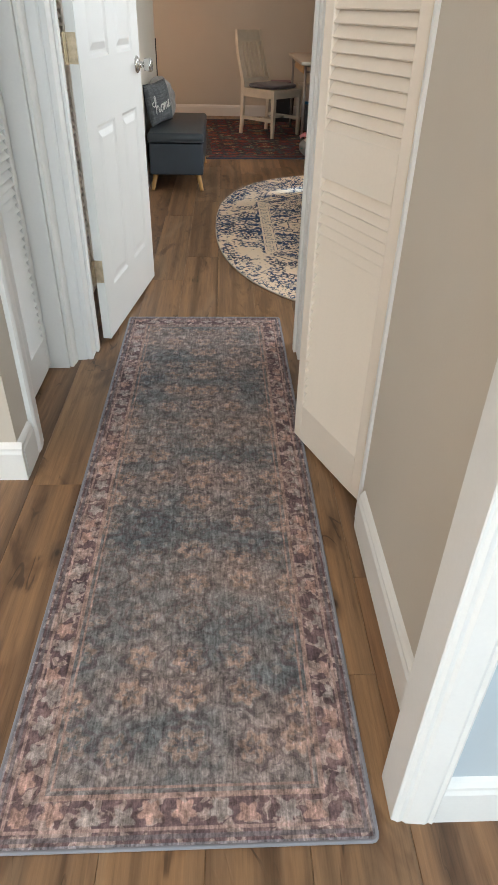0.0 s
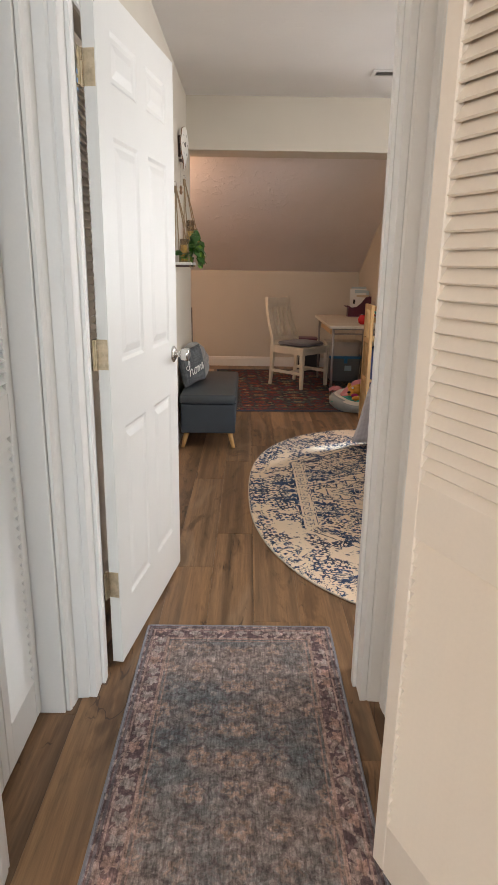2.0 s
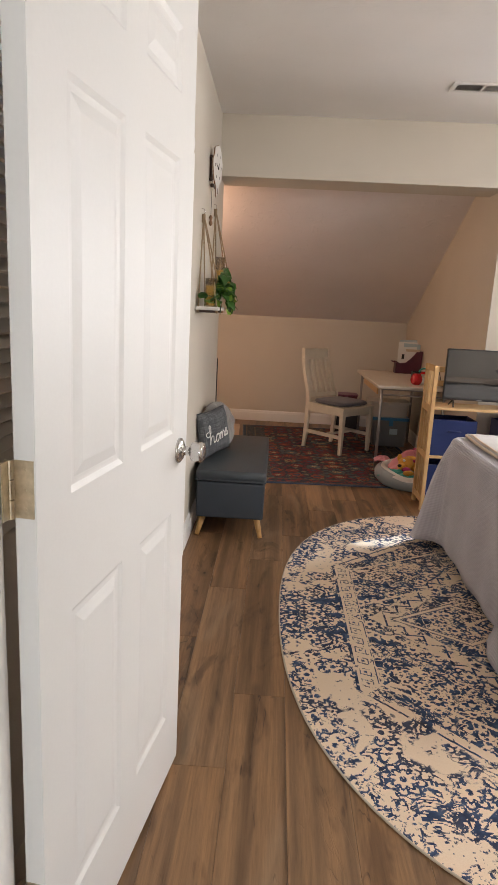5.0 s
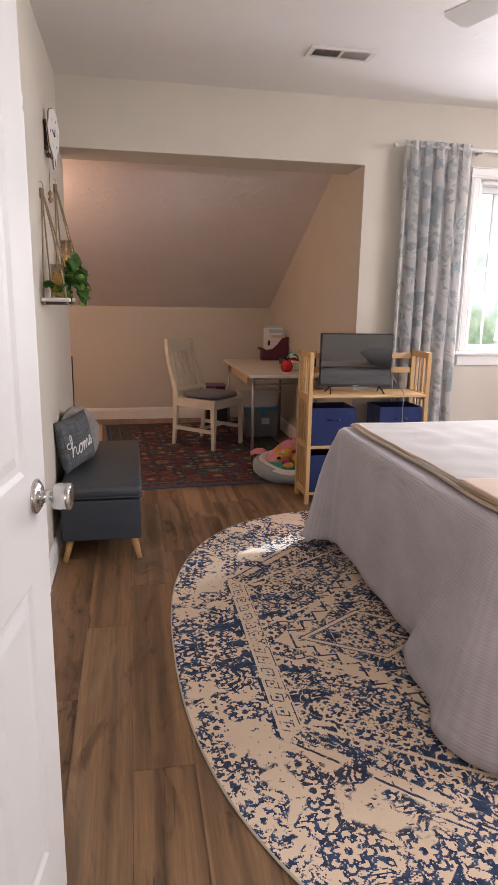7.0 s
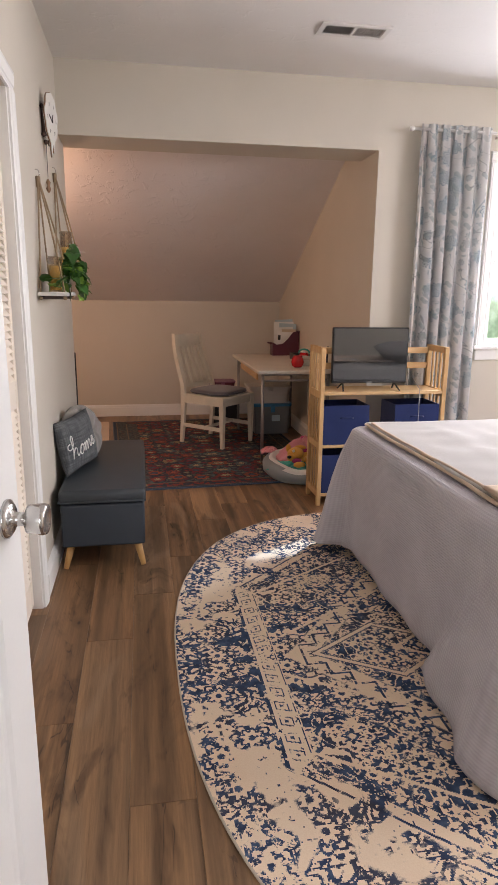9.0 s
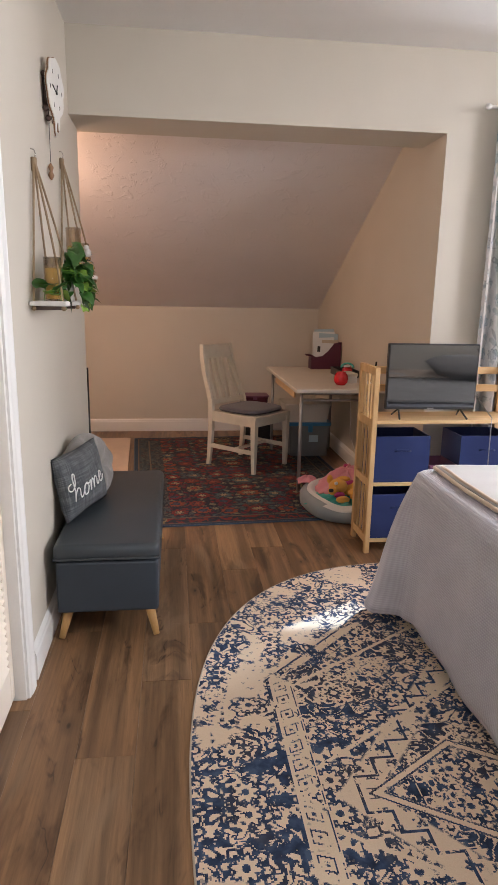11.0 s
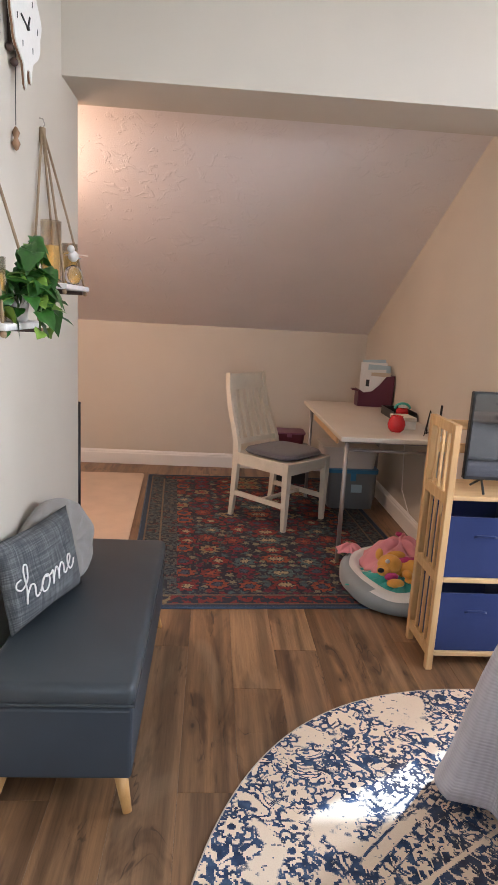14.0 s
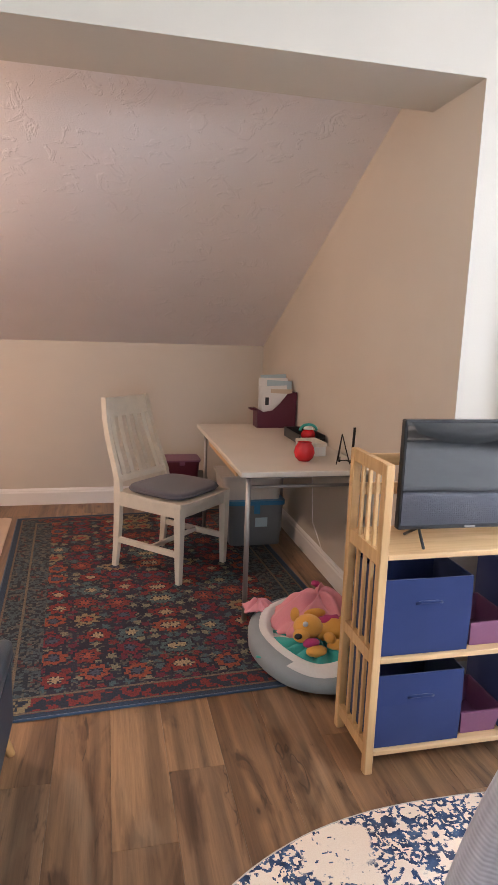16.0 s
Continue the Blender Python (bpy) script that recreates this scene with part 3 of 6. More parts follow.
def box(x0, x1, y0, y1, z0, z1, r=0.0, seg=1, bm=None, m=None):
    bm = bm or bmesh.new()
    co = [(x, y, z) for z in (z0, z1) for y in (y0, y1) for x in (x0, x1)]
    v = [bm.verts.new(m @ Vector(c) if m is not None else c) for c in co]
    fs = [bm.faces.new([v[i] for i in f]) for f in ((0, 2, 3, 1), (4, 5, 7, 6), (0, 1, 5, 4), (2, 6, 7, 3), (0, 4, 6, 2), (1, 3, 7, 5))]
    if r:
        es = list({e for f in fs for e in f.edges})
        bmesh.ops.bevel(bm, geom=es, offset=r, segments=seg, profile=0.5, affect="EDGES")
    return bm


def tube(points, radius, sides=8, bm=None, cap=True):
    """A round bar along points; radius is one number or one for each point."""
    bm = bm or bmesh.new()
    pts = [Vector(p) for p in points]
    radii = radius if isinstance(radius, (list, tuple)) else [radius] * len(pts)
    rings = []
    for i, p in enumerate(pts):
        d = (pts[min(i + 1, len(pts) - 1)] - pts[max(i - 1, 0)]).normalized()
        a = d.orthogonal().normalized() if not rings else (rings_axis - d * rings_axis.dot(d)).normalized()
        rings_axis = a
        b = d.cross(a)
        rings.append([bm.verts.new(p + (a * math.cos(2 * math.pi * k / sides) + b * math.sin(2 * math.pi * k / sides)) * radii[i]) for k in range(sides)])
    for r0, r1 in zip(rings, rings[1:]):
        for k in range(sides):
            bm.faces.new((r0[k], r0[(k + 1) % sides], r1[(k + 1) % sides], r1[k]))
    if cap:
        bm.faces.new(rings[0][::-1])
        bm.faces.new(rings[-1])
    return bm


def lathe(profile, sides=24, bm=None, m=None):
    """A turned shape about z from (radius, z) pairs."""
    bm = bm or bmesh.new()
    rings = []
    for r, z in profile:
        ring = []
        for k in range(sides):
            a = 2 * math.pi * k / sides
            p = Vector((r * math.cos(a), r * math.sin(a), z))
            ring.append(bm.verts.new(m @ p if m is not None else p))
        rings.append(ring)
    for r0, r1 in zip(rings, rings[1:]):
        for k in range(sides):
            bm.faces.new((r0[k], r0[(k + 1) % sides], r1[(k + 1) % sides], r1[k]))
    if profile[0][0] > 1e-4:
        bm.faces.new(rings[0][::-1])
    if profile[-1][0] > 1e-4:
        bm.faces.new(rings[-1])
    return bm


def prism(outline, z0, z1, bm=None, m=None):
    """An upright block over a plan outline."""
    bm = bm or bmesh.new()
    put = (lambda p: m @ Vector(p)) if m is not None else Vector
    lo = [bm.verts.new(put((x, y, z0))) for x, y in outline]
    hi = [bm.verts.new(put((x, y, z1))) for x, y in outline]
    bm.faces.new(lo[::-1])
    bm.faces.new(hi)
    n = len(outline)
    for i in range(n):
        bm.faces.new((lo[i], lo[(i + 1) % n], hi[(i + 1) % n], hi[i]))
    return bm


def loft(profile, path, m=None, bm=None):
    """A moulding: the profile (across, out) swept between two ends given as matrices."""
    bm = bm or bmesh.new()
    rings = [[bm.verts.new(e @ Vector((a, o, 0))) for a, o in profile] for e in path]
    n = len(profile)
    for r0, r1 in zip(rings, rings[1:]):
        for k in range(n):
            bm.faces.new((r0[k], r0[(k + 1) % n], r1[(k + 1) % n], r1[k]))
    bm.faces.new(rings[0][::-1])
    bm.faces.new(rings[-1])
    bmesh.ops.recalc_face_normals(bm, faces=bm.faces[:])
    return bm


def structure(name, bm, material, label="", smooth=False):
    ob = part(name, bm, material, None, label, smooth)
    ob["kind"] = "structure"
    return ob


def blob(cx, cy, cz, rx, ry, rz, bm=None, bumps=0.0, seed=0.0, seg=16, rings=10, power=1.0):
    bm = bm or bmesh.new()
    rows = []
    for i in range(rings + 1):
        t = -math.pi / 2 + math.pi * i / rings
        row = []
        for k in range(seg):
            a = 2 * math.pi * k / seg
            f = lambda v: math.copysign(abs(v) ** power, v)
            p = Vector((f(math.cos(a)) * f(math.cos(t)), f(math.sin(a)) * f(math.cos(t)), f(math.sin(t))))
            q = 1 + bumps * noise.noise(p * 2.2 + Vector((seed, seed * 1.7, 0)))
            row.append(bm.verts.new((cx + p.x * rx * q, cy + p.y * ry * q, cz + p.z * rz * q)))
        rows.append(row)
    for r0, r1 in zip(rows, rows[1:]):
        for k in range(seg):
            bm.faces.new((r0[k], r0[(k + 1) % seg], r1[(k + 1) % seg], r1[k]))
    bmesh.ops.remove_doubles(bm, verts=bm.verts[:], dist=1e-5)
    return bm

# ---- large structure ----
H, HALLH = 2.64, 2.46
structure("subfloor", box(-3.2, 4.4, -3.159, 9.996, -0.12, -0.012), SUBFLOOR, "dark base under the plank floor")
# bedroom
structure("wall_left_hall_end", box(-0.36, -0.23, 2.915, 2.965, 0, H), WALL)
structure("wall_left", box(-0.36, -0.23, 5.196, 7, 0, H), WALL, "greige painted bedroom wall with hanging shelves")
structure("wall_left_over_closet", box(-0.36, -0.23, 2.965, 5.196, 2.05, H), WALL)
structure("wall_header", box(-0.23, 1.75, 6.71, 7, 2.235, H), WALL, "greige dropped header above the alcove opening")
structure("wall_window_side", box(1.75, 2.60, 6.71, 6.84, 0, H), WALL, "greige wall between alcove and window")
structure("wall_window_return", box(1.75, 1.9, 6.84, 7, 0, H), WALL)
structure("wall_window_below", box(2.60, 3.46, 6.71, 6.84, 0, 0.98), WALL)
structure("wall_window_above", box(2.60, 3.46, 6.71, 6.84, 2.18, H), WALL)
structure("wall_window_end", box(3.46, 4.2, 6.71, 6.84, 0, H), WALL)
structure("wall_right", box(4.2, 4.35, 2.78, 7, 0, H), WALL)
structure("ceiling", box(-0.36, 4.35, 2.78, 7, H, H + 0.12), CEIL, "white ceiling with light trowelled texture")
# alcove under the roof
structure("wall_alcove_right", box(1.75, 1.9, 7, 9.79, 0, 2.7), WALL, "greige side wall under the sloped ceiling")
structure("wall_knee", box(-2.2, 1.75, 9.585, 9.79, 0, 1.26), WALL, "low greige knee wall with white baseboard")
structure("wall_alcove_left", box(-2.3, -2.2, 6.9, 9.79, 0, 2.7), WALL)
structure("wall_alcove_back", box(-2.2, -0.36, 6.88, 7, 0, 2.7), WALL)
bm = bmesh.new()
sl = [(9.76, 1.170), (6.99, 2.508), (6.99, 2.65), (9.76, 1.312)]
lo = [bm.verts.new((-2.3, y, z)) for y, z in sl]
hi = [bm.verts.new((1.9, y, z)) for y, z in sl]
bm.faces.new(lo)
bm.faces.new(hi[::-1])
for i in range(4):
    bm.faces.new((lo[i], hi[i], hi[(i + 1) % 4], lo[(i + 1) % 4]))
bmesh.ops.recalc_face_normals(bm, faces=bm.faces[:])
structure("ceiling_slope", bm, SLOPE, "sloped roof ceiling with trowelled texture")
structure("ceiling_alcove_soffit", box(-0.36, 1.75, 7, 7.06, 2.235, 2.62), WALL)
# doorway wall
structure("wall_doorway_west", box(-0.36, -0.178, 2.78, 2.915, 0, H), HALLWALL)
structure("wall_doorway_east", box(0.692, 4.2, 2.78, 2.915, 0, H), HALLWALL)
structure("wall_doorway_over", box(-0.178, 0.692, 2.78, 2.915, 2.075, H), HALLWALL)
# hall
structure("wall_hall_left_end", box(-0.42, -0.235, 1.998, 2.144, 0, HALLH), HALLWALL, "short painted wall end beside the louvred closet")
structure("wall_hall_left_over", box(-0.36, -0.235, 2.144, 2.78, 2.05, HALLH), HALLWALL)
structure("wall_closet_left_back", box(-1.0, -0.9, 1.998, 2.78, 0, HALLH), HALLWALL)
structure("wall_entry_left", box(-3.1, -0.42, 1.998, 2.144, 0, HALLH), ENTRYWALL)
structure("wall_hall_right", box(0.75, 0.86, 1.075, 1.79, 0, HALLH), HALLWALL, "greige hall wall with low white baseboard")
structure("wall_hall_right_over", box(0.75, 0.86, 1.79, 2.78, 2.05, HALLH), HALLWALL)
structure("wall_closet_right_back", box(1.5, 1.6, 1.154, 2.78, 0, HALLH), HALLWALL)
structure("wall_closet_right_side", box(0.86, 1.5, 1.686, 1.79, 0, HALLH), HALLWALL)
structure("wall_entry_right", box(0.685, 3.0, 1.009, 1.075, 0, HALLH), ENTRYWALL, "pale blue-grey wall beside the cased opening")
structure("ceiling_hall", box(-3.1, 3.0, -3.055, 2.78, HALLH, HALLH + 0.1), CEIL)
structure("wall_entry_south", box(-3.1, 3.0, -3.159, -3.055, 0, HALLH), ENTRYWALL)
structure("wall_entry_west", box(-3.2, -3.1, -3.159, 2.155, 0, HALLH), ENTRYWALL)
structure("wall_entry_east", box(3.0, 3.1, -3.159, 1.154, 0, HALLH), ENTRYWALL)

# ---- trim ----
BASEPROF = [(0, 0), (0, 0.016), (0.095, 0.016), (0.104, 0.012), (0.112, 0.012), (0.122, 0.006), (0.128, 0)]


def run(name, a, b, out, prof=BASEPROF, z=0.0, label="white painted baseboard", mat=TRIM):
    """A baseboard from a to b in plan; out is the way it faces."""
    a, b, o = Vector((*a, z)), Vector((*b, z)), Vector((*out, 0))
    ends = []
    for p in (a, b):
        e = Matrix.Identity(4)
        e.col[0][:3], e.col[1][:3], e.col[2][:3], e.col[3][:3] = (0, 0, 1), o, (b - a).normalized(), p
        ends.append(e)
    return structure(name, loft(prof, ends), mat, label)


run("baseboard", (-0.23, 5.299), (-0.23, 7), (1, 0))
run("baseboard", (-2.2, 9.585), (1.75, 9.585), (0, -1))
run("baseboard", (1.75, 7), (1.75, 9.575), (-1, 0))
run("baseboard", (1.75, 6.71), (4.2, 6.71), (0, -1))
run("baseboard", (0.75, 1.078), (0.75, 1.769), (-1, 0))
run("baseboard", (0.74, 1.009), (3.0, 1.009), (0, -1))
run("baseboard", (-0.235, 2.001), (-0.235, 2.115), (1, 0))
run("baseboard", (-3.0, 1.998), (-0.22, 1.998), (0, -1))
CASE = [(0, 0), (0, 0.010), (0.008, 0.014), (0.016, 0.012), (0.022, 0.016), (0.056, 0.019), (0.062, 0.016), (0.068, 0.019), (0.074, 0.014), (0.074, 0)]


def casing(name, p, q, across, out, label="white moulded door casing"):
    """A casing board from p to q; across points away from the opening."""
    p, q = Vector(p), Vector(q)
    ends = []
    for c in (p, q):
        e = Matrix.Identity(4)
        e.col[0][:3], e.col[1][:3], e.col[2][:3], e.col[3][:3] = across, out, (q - p).normalized(), c
        ends.append(e)
    return structure(name, loft(CASE, ends), TRIM, label)


# bedroom doorway
structure("door_jamb", box(-0.178, -0.158, 2.764, 2.926, 0, 2.055, 0.002), TRIM, "white door jamb")
structure("door_jamb", box(0.672, 0.692, 2.764, 2.926, 0, 2.055, 0.002), TRIM, "white door jamb")
structure("door_jamb", box(-0.178, 0.692, 2.764, 2.926, 2.055, 2.075, 0.002), TRIM, "white door head jamb")
structure("door_stop", box(-0.158, -0.146, 2.832, 2.869, 0, 2.055, 0.002), TRIM)
structure("door_stop", box(0.660, 0.672, 2.832, 2.869, 0, 2.055, 0.002), TRIM)
casing("trim", (-0.164, 2.78, 0), (-0.164, 2.78, 2.06), (-1, 0, 0), (0, -1, 0))
casing("trim", (0.678, 2.78, 0), (0.678, 2.78, 2.06), (1, 0, 0), (0, -1, 0))
casing("trim", (-0.232, 2.78, 2.06), (0.752, 2.78, 2.06), (0, 0, 1), (0, -1, 0))
casing("trim", (0.678, 2.915, 0), (0.678, 2.915, 2.06), (1, 0, 0), (0, 1, 0))
casing("trim", (-0.232, 2.915, 2.06), (0.752, 2.915, 2.06), (0, 0, 1), (0, 1, 0))
# left hall closet
casing("trim", (-0.235, 2.702, 0), (-0.235, 2.702, 2.05), (0, 1, 0), (1, 0, 0))
casing("trim", (-0.235, 2.196, 0), (-0.235, 2.196, 2.05), (0, -1, 0), (1, 0, 0))
casing("trim", (-0.235, 2.124, 2.05), (-0.235, 2.775, 2.05), (0, 0, 1), (1, 0, 0))
structure("closet_jamb", box(-0.362, -0.237, 2.690, 2.779, 0, 2.05, 0.002), TRIM, "white closet jamb")
structure("closet_jamb", box(-0.362, -0.237, 2.145, 2.160, 0, 2.05, 0.002), TRIM, "white closet jamb")
# right hall closet
casing("trim", (0.75, 2.686, 0), (0.75, 2.686, 2.05), (0, 1, 0), (-1, 0, 0))
structure("closet_jamb", box(0.742, 0.868, 1.79, 1.807, 0, 2.05, 0.002), TRIM)
# entry opening
structure("opening_jamb", box(0.668, 0.685, 0.998, 1.078, 0, 2.06, 0.002), TRIM, "white jamb of the cased opening")
casing("trim", (0.672, 1.009, 0), (0.672, 1.009, 2.06), (1, 0, 0), (0, -1, 0))
# bedroom closet on the left wall
structure("closet_jamb", box(-0.362, -0.228, 5.18, 5.196, 0, 2.05, 0.002), TRIM)
casing("trim", (-0.23, 5.191, 0), (-0.23, 5.191, 2.05), (0, 1, 0), (1, 0, 0))
casing("trim", (-0.23, 2.97, 2.05), (-0.23, 5.268, 2.05), (0, 0, 1), (1, 0, 0))
structure("wall_closet_back", box(-1.0, -0.9, 2.915, 5.258, 0, H), WALL)

# ---- window ----
win = structure("window_1", box(2.60, 3.46, 6.72, 6.84, 0.975, 0.99), TRIM, "white double-hung window with bright garden light outside")
for nm, b in (("window_frame", (2.60, 2.625, 6.715, 6.838, 0.98, 2.18)), ("window_frame", (3.435, 3.46, 6.715, 6.838, 0.98, 2.18)), ("window_frame", (2.60, 3.46, 6.715, 6.838, 2.155, 2.18)),
              ("sash", (2.625, 2.665, 6.785, 6.815, 1.0, 2.155)), ("sash", (3.395, 3.435, 6.785, 6.815, 1.0, 2.155)), ("sash", (2.665, 3.395, 6.785, 6.815, 1.0, 1.045)), ("sash", (2.665, 3.395, 6.785, 6.815, 2.11, 2.155)),
              ("meeting_rail", (2.665, 3.395, 6.780, 6.820, 1.57, 1.605)), ("muntin", (2.76, 2.778, 6.79, 6.81, 1.045, 2.11)),
              ("window_sill", (2.50, 3.56, 6.665, 6.72, 0.975, 1.0)), ("window_apron", (2.53, 3.53, 6.69, 6.71, 0.90, 0.975))):
    part(nm, box(*b, 0.003), TRIM, win)
pane = part("pane", box(2.665, 3.395, 6.798, 6.802, 1.045, 2.11), GLASS, win)
pane.visible_shadow = False
casing("trim", (2.60, 6.71, 1.0), (2.60, 6.71, 2.19), (-1, 0, 0), (0, -1, 0), "white window casing")
casing("trim", (3.46, 6.71, 1.0), (3.46, 6.71, 2.19), (1, 0, 0), (0, -1, 0), "white window casing")
casing("trim", (2.526, 6.71, 2.19), (3.534, 6.71, 2.19), (0, 0, 1), (0, -1, 0), "white window casing")
bd = structure("backdrop", box(0.5, 7.0, 10.6, 10.65, -1.0, 6.0), BACKDROP, "bright blurred garden greenery")
bd.visible_shadow = False

# ---- doors ----


def panel_door(name, w, h, t, m, label):
    """A moulded six-panel door; hinge edge at x=0, running along +x, thickness along y."""
    d = structure(name, box(0, w, 0.006, t - 0.006, 0, h), DOORPAINT, label)
    d.matrix_basis = m
    st, cs = 0.11, 0.10
    rails = [(0, 0.20), (0.80, 1.01), (1.652, 1.787), (h - 0.10, h)]
    bmf = bmesh.new()
    for y0, y1 in ((0, 0.006), (t - 0.006, t)):
        for a, b in ((0, st), (w / 2 - cs / 2, w / 2 + cs / 2), (w - st, w)):
            box(a, b, y0, y1, 0, h, bm=bmf)
        for a, b in ((st, w / 2 - cs / 2), (w / 2 + cs / 2, w - st)):
            for z0, z1 in rails:
                box(a, b, y0, y1, z0, z1, bm=bmf)
    part("stile_and_rail_face", bmf, DOORPAINT, d)
    for a, b in ((st, w / 2 - cs / 2), (w / 2 + cs / 2, w - st)):
        for (_, z0), (z1, _) in zip(rails, rails[1:]):
            p = bmesh.new()
            for y0, s in ((0.0055, -1), (t - 0.0055, 1)):
                o = [(a, z0), (b, z0), (b, z1), (a, z1)]
                rings = []
                for inset, rise in ((0.0, 0.0065), (0.010, 0.001), (0.020, 0.0), (0.045, 0.0062), (0.050, 0.0064)):
                    rings.append([p.verts.new((x + inset * (1 if x == a else -1), y0 + s * (rise - 0.001), z + inset * (1 if z == z0 else -1))) for x, z in o])
                for r0, r1 in zip(rings, rings[1:]):
                    for k in range(4):
                        p.faces.new((r0[k], r0[(k + 1) % 4], r1[(k + 1) % 4], r1[k]))
                p.faces.new(rings[-1])
            bmesh.ops.recalc_face_normals(p, faces=p.faces[:])
            part("panel", p, DOORPAINT, d)
    return d


DOOR_AT = (-0.107, 2.928)
DOOR_YAW = math.atan2(0.763, 0.115)
door = panel_door("door_1", 0.765, 2.02, 0.035, Matrix.Translation((*DOOR_AT, 0.015)) @ Matrix.Rotation(DOOR_YAW, 4, "Z"), "white six-panel door standing open")
for s, y in ((-1, 0.0), (1, 0.035)):
    kn = lathe([(0.0, 0.0), (0.033, 0.0), (0.033, 0.004), (0.024, 0.010), (0.012, 0.013), (0.0115, 0.030), (0.014, 0.032), (0.024, 0.036), (0.0265, 0.060), (0.025, 0.066), (0.018, 0.068), (0.0, 0.067)], 28)
    part("door_handle", kn, CHROME, door, "satin nickel door knob with round rose", True, Matrix.Translation((0.708, y, 0.955)) @ Matrix.Rotation(radians(90 * -s), 4, "X"))
part("latch_plate", box(0.7645, 0.766, 0.006, 0.029, 0.925, 0.985, 0.0005), CHROME, door)
for z in (0.29, 1.045, 1.80):
    hb = box(-0.0018, 0.0, 0.003, 0.034, z - 0.045, z + 0.045)
    box(-0.028, -0.0018, 0.0375, 0.0395, z - 0.045, z + 0.045, bm=hb)
    for k in range(3):
        tube([(-0.005, 0.040, z - 0.046 + k * 0.031), (-0.005, 0.040, z - 0.017 + k * 0.031)], 0.0065, 10, hb)
    for dz in (-0.03, 0.0, 0.03):
        tube([(-0.0018, 0.017, z + dz), (-0.0032, 0.017, z + dz)], 0.0035, 8, hb)
    part("hinge", hb, BRASS, door, "worn brass butt hinge")


def louvre_leaf(name, w, h, m, label, paint=TRIM, mid=0.92, pitch=0.027, lean=1, tilt=50):
    """A louvred bifold leaf; runs along +x from its hinge edge."""
    t = 0.028
    d = structure(name, box(0, 0.042, 0, t, 0, h, 0.003), paint, label)
    d.matrix_basis = m
    part("stile", box(w - 0.042, w, 0, t, 0, h, 0.003), paint, d)
    for z0, z1 in ((0, 0.13), (mid - 0.05, mid + 0.06), (h - 0.07, h)):
        part("rail", box(0.042, w - 0.042, 0.001, t - 0.001, z0, z1), paint, d)
    slat = bmesh.new()
    a = radians(tilt) * lean
    u, v = Vector((0, math.cos(a), math.sin(a))), Vector((0, -math.sin(a), math.cos(a)))
    L, T = (0.040 if tilt < 60 else 0.032), 0.006
    pr = [u * sx * L / 2 + v * sz * T / 2 for sx, sz in ((-1, -1), (1, -1), (1, 1), (-1, 1))]
    l0 = [slat.verts.new((0.04, p.y, p.z)) for p in pr]
    l1 = [slat.verts.new((w - 0.04, p.y, p.z)) for p in pr]
    for k in range(4):
        slat.faces.new((l0[k], l0[(k + 1) % 4], l1[(k + 1) % 4], l1[k]))
    bmesh.ops.recalc_face_normals(slat, faces=slat.faces[:])
    me = mesh_of(slat, "slat", paint)
    for z0, z1 in ((0.13, mid - 0.05), (mid + 0.06, h - 0.07)):
        n = int((z1 - z0) / pitch)
        for i in range(n):
            s = new("slat", me)
            s.matrix_basis = Matrix.Translation((0, t / 2, z0 + (i + 0.5) * (z1 - z0) / n))
            s.parent = d
    return d


def at_xy(x, y, yaw, z=0.02):
    return Matrix.Translation((x, y, z)) @ Matrix.Rotation(yaw, 4, "Z")


leaf = louvre_leaf("door_2", 0.258, 2.01, at_xy(-0.305, 2.165, radians(90)), "white louvred bifold closet leaf", DOORPAINT)
part("knob", lathe([(0.0, 0), (0.008, 0), (0.008, 0.012), (0.017, 0.02), (0.018, 0.028), (0.010, 0.034), (0.0, 0.035)], 16), DOORPAINT, leaf, "white round wooden knob", True, Matrix.Translation((0.225, 0.0, 0.92)) @ Matrix.Rotation(radians(90), 4, "X"))
louvre_leaf("door_2", 0.258, 2.01, at_xy(-0.305, 2.425, radians(90)), "white louvred bifold closet leaf", DOORPAINT)
yaw = math.atan2(0.350, -0.150)
louvre_leaf("door_3", 0.385, 2.01, at_xy(0.782, 1.865, yaw, 0.018), "cream louvred bifold leaf folded open into the hall", CREAMPAINT, 0.865, lean=-1, tilt=57)
yaw = math.atan2(0.335, 0.125)
louvre_leaf("door_3", 0.358, 2.01, at_xy(0.662, 2.235, yaw, 0.018), "cream louvred bifold leaf folded behind the front one", CREAMPAINT, 0.865, lean=-1, tilt=57)
for i in range(4):
    louvre_leaf("door_4", 0.551, 2.01, at_xy(-0.265, 2.968 + i * 0.5535, radians(90)), "white louvred closet leaf in shade", CREAMPAINT)

# ---- rugs ----


def rug(name, outline, t, m, top, edge, label, bindings=0.008):
    """A flat rug with a bound edge."""
    ob = base(name, m, label, "rug")
    part("pile_field", prism(outline, 0.0, t), top, ob)
    rim = tube([(x, y, t * 0.55) for x, y in outline] + [(outline[0][0], outline[0][1], t * 0.55)], bindings, 6, cap=False)
    part("binding", rim, edge, ob, "", True)
    return ob


def rect(w, l, r=0.01, n=3):
    pts = []
    for cx, cy, a0 in ((w / 2 - r, l / 2 - r, 0), (-w / 2 + r, l / 2 - r, 90), (-w / 2 + r, -l / 2 + r, 180), (w / 2 - r, -l / 2 + r, 270)):
        pts += [(cx + r * math.cos(radians(a0 + 90 * k / n)), cy + r * math.sin(radians(a0 + 90 * k / n))) for k in range(n + 1)]
    return pts


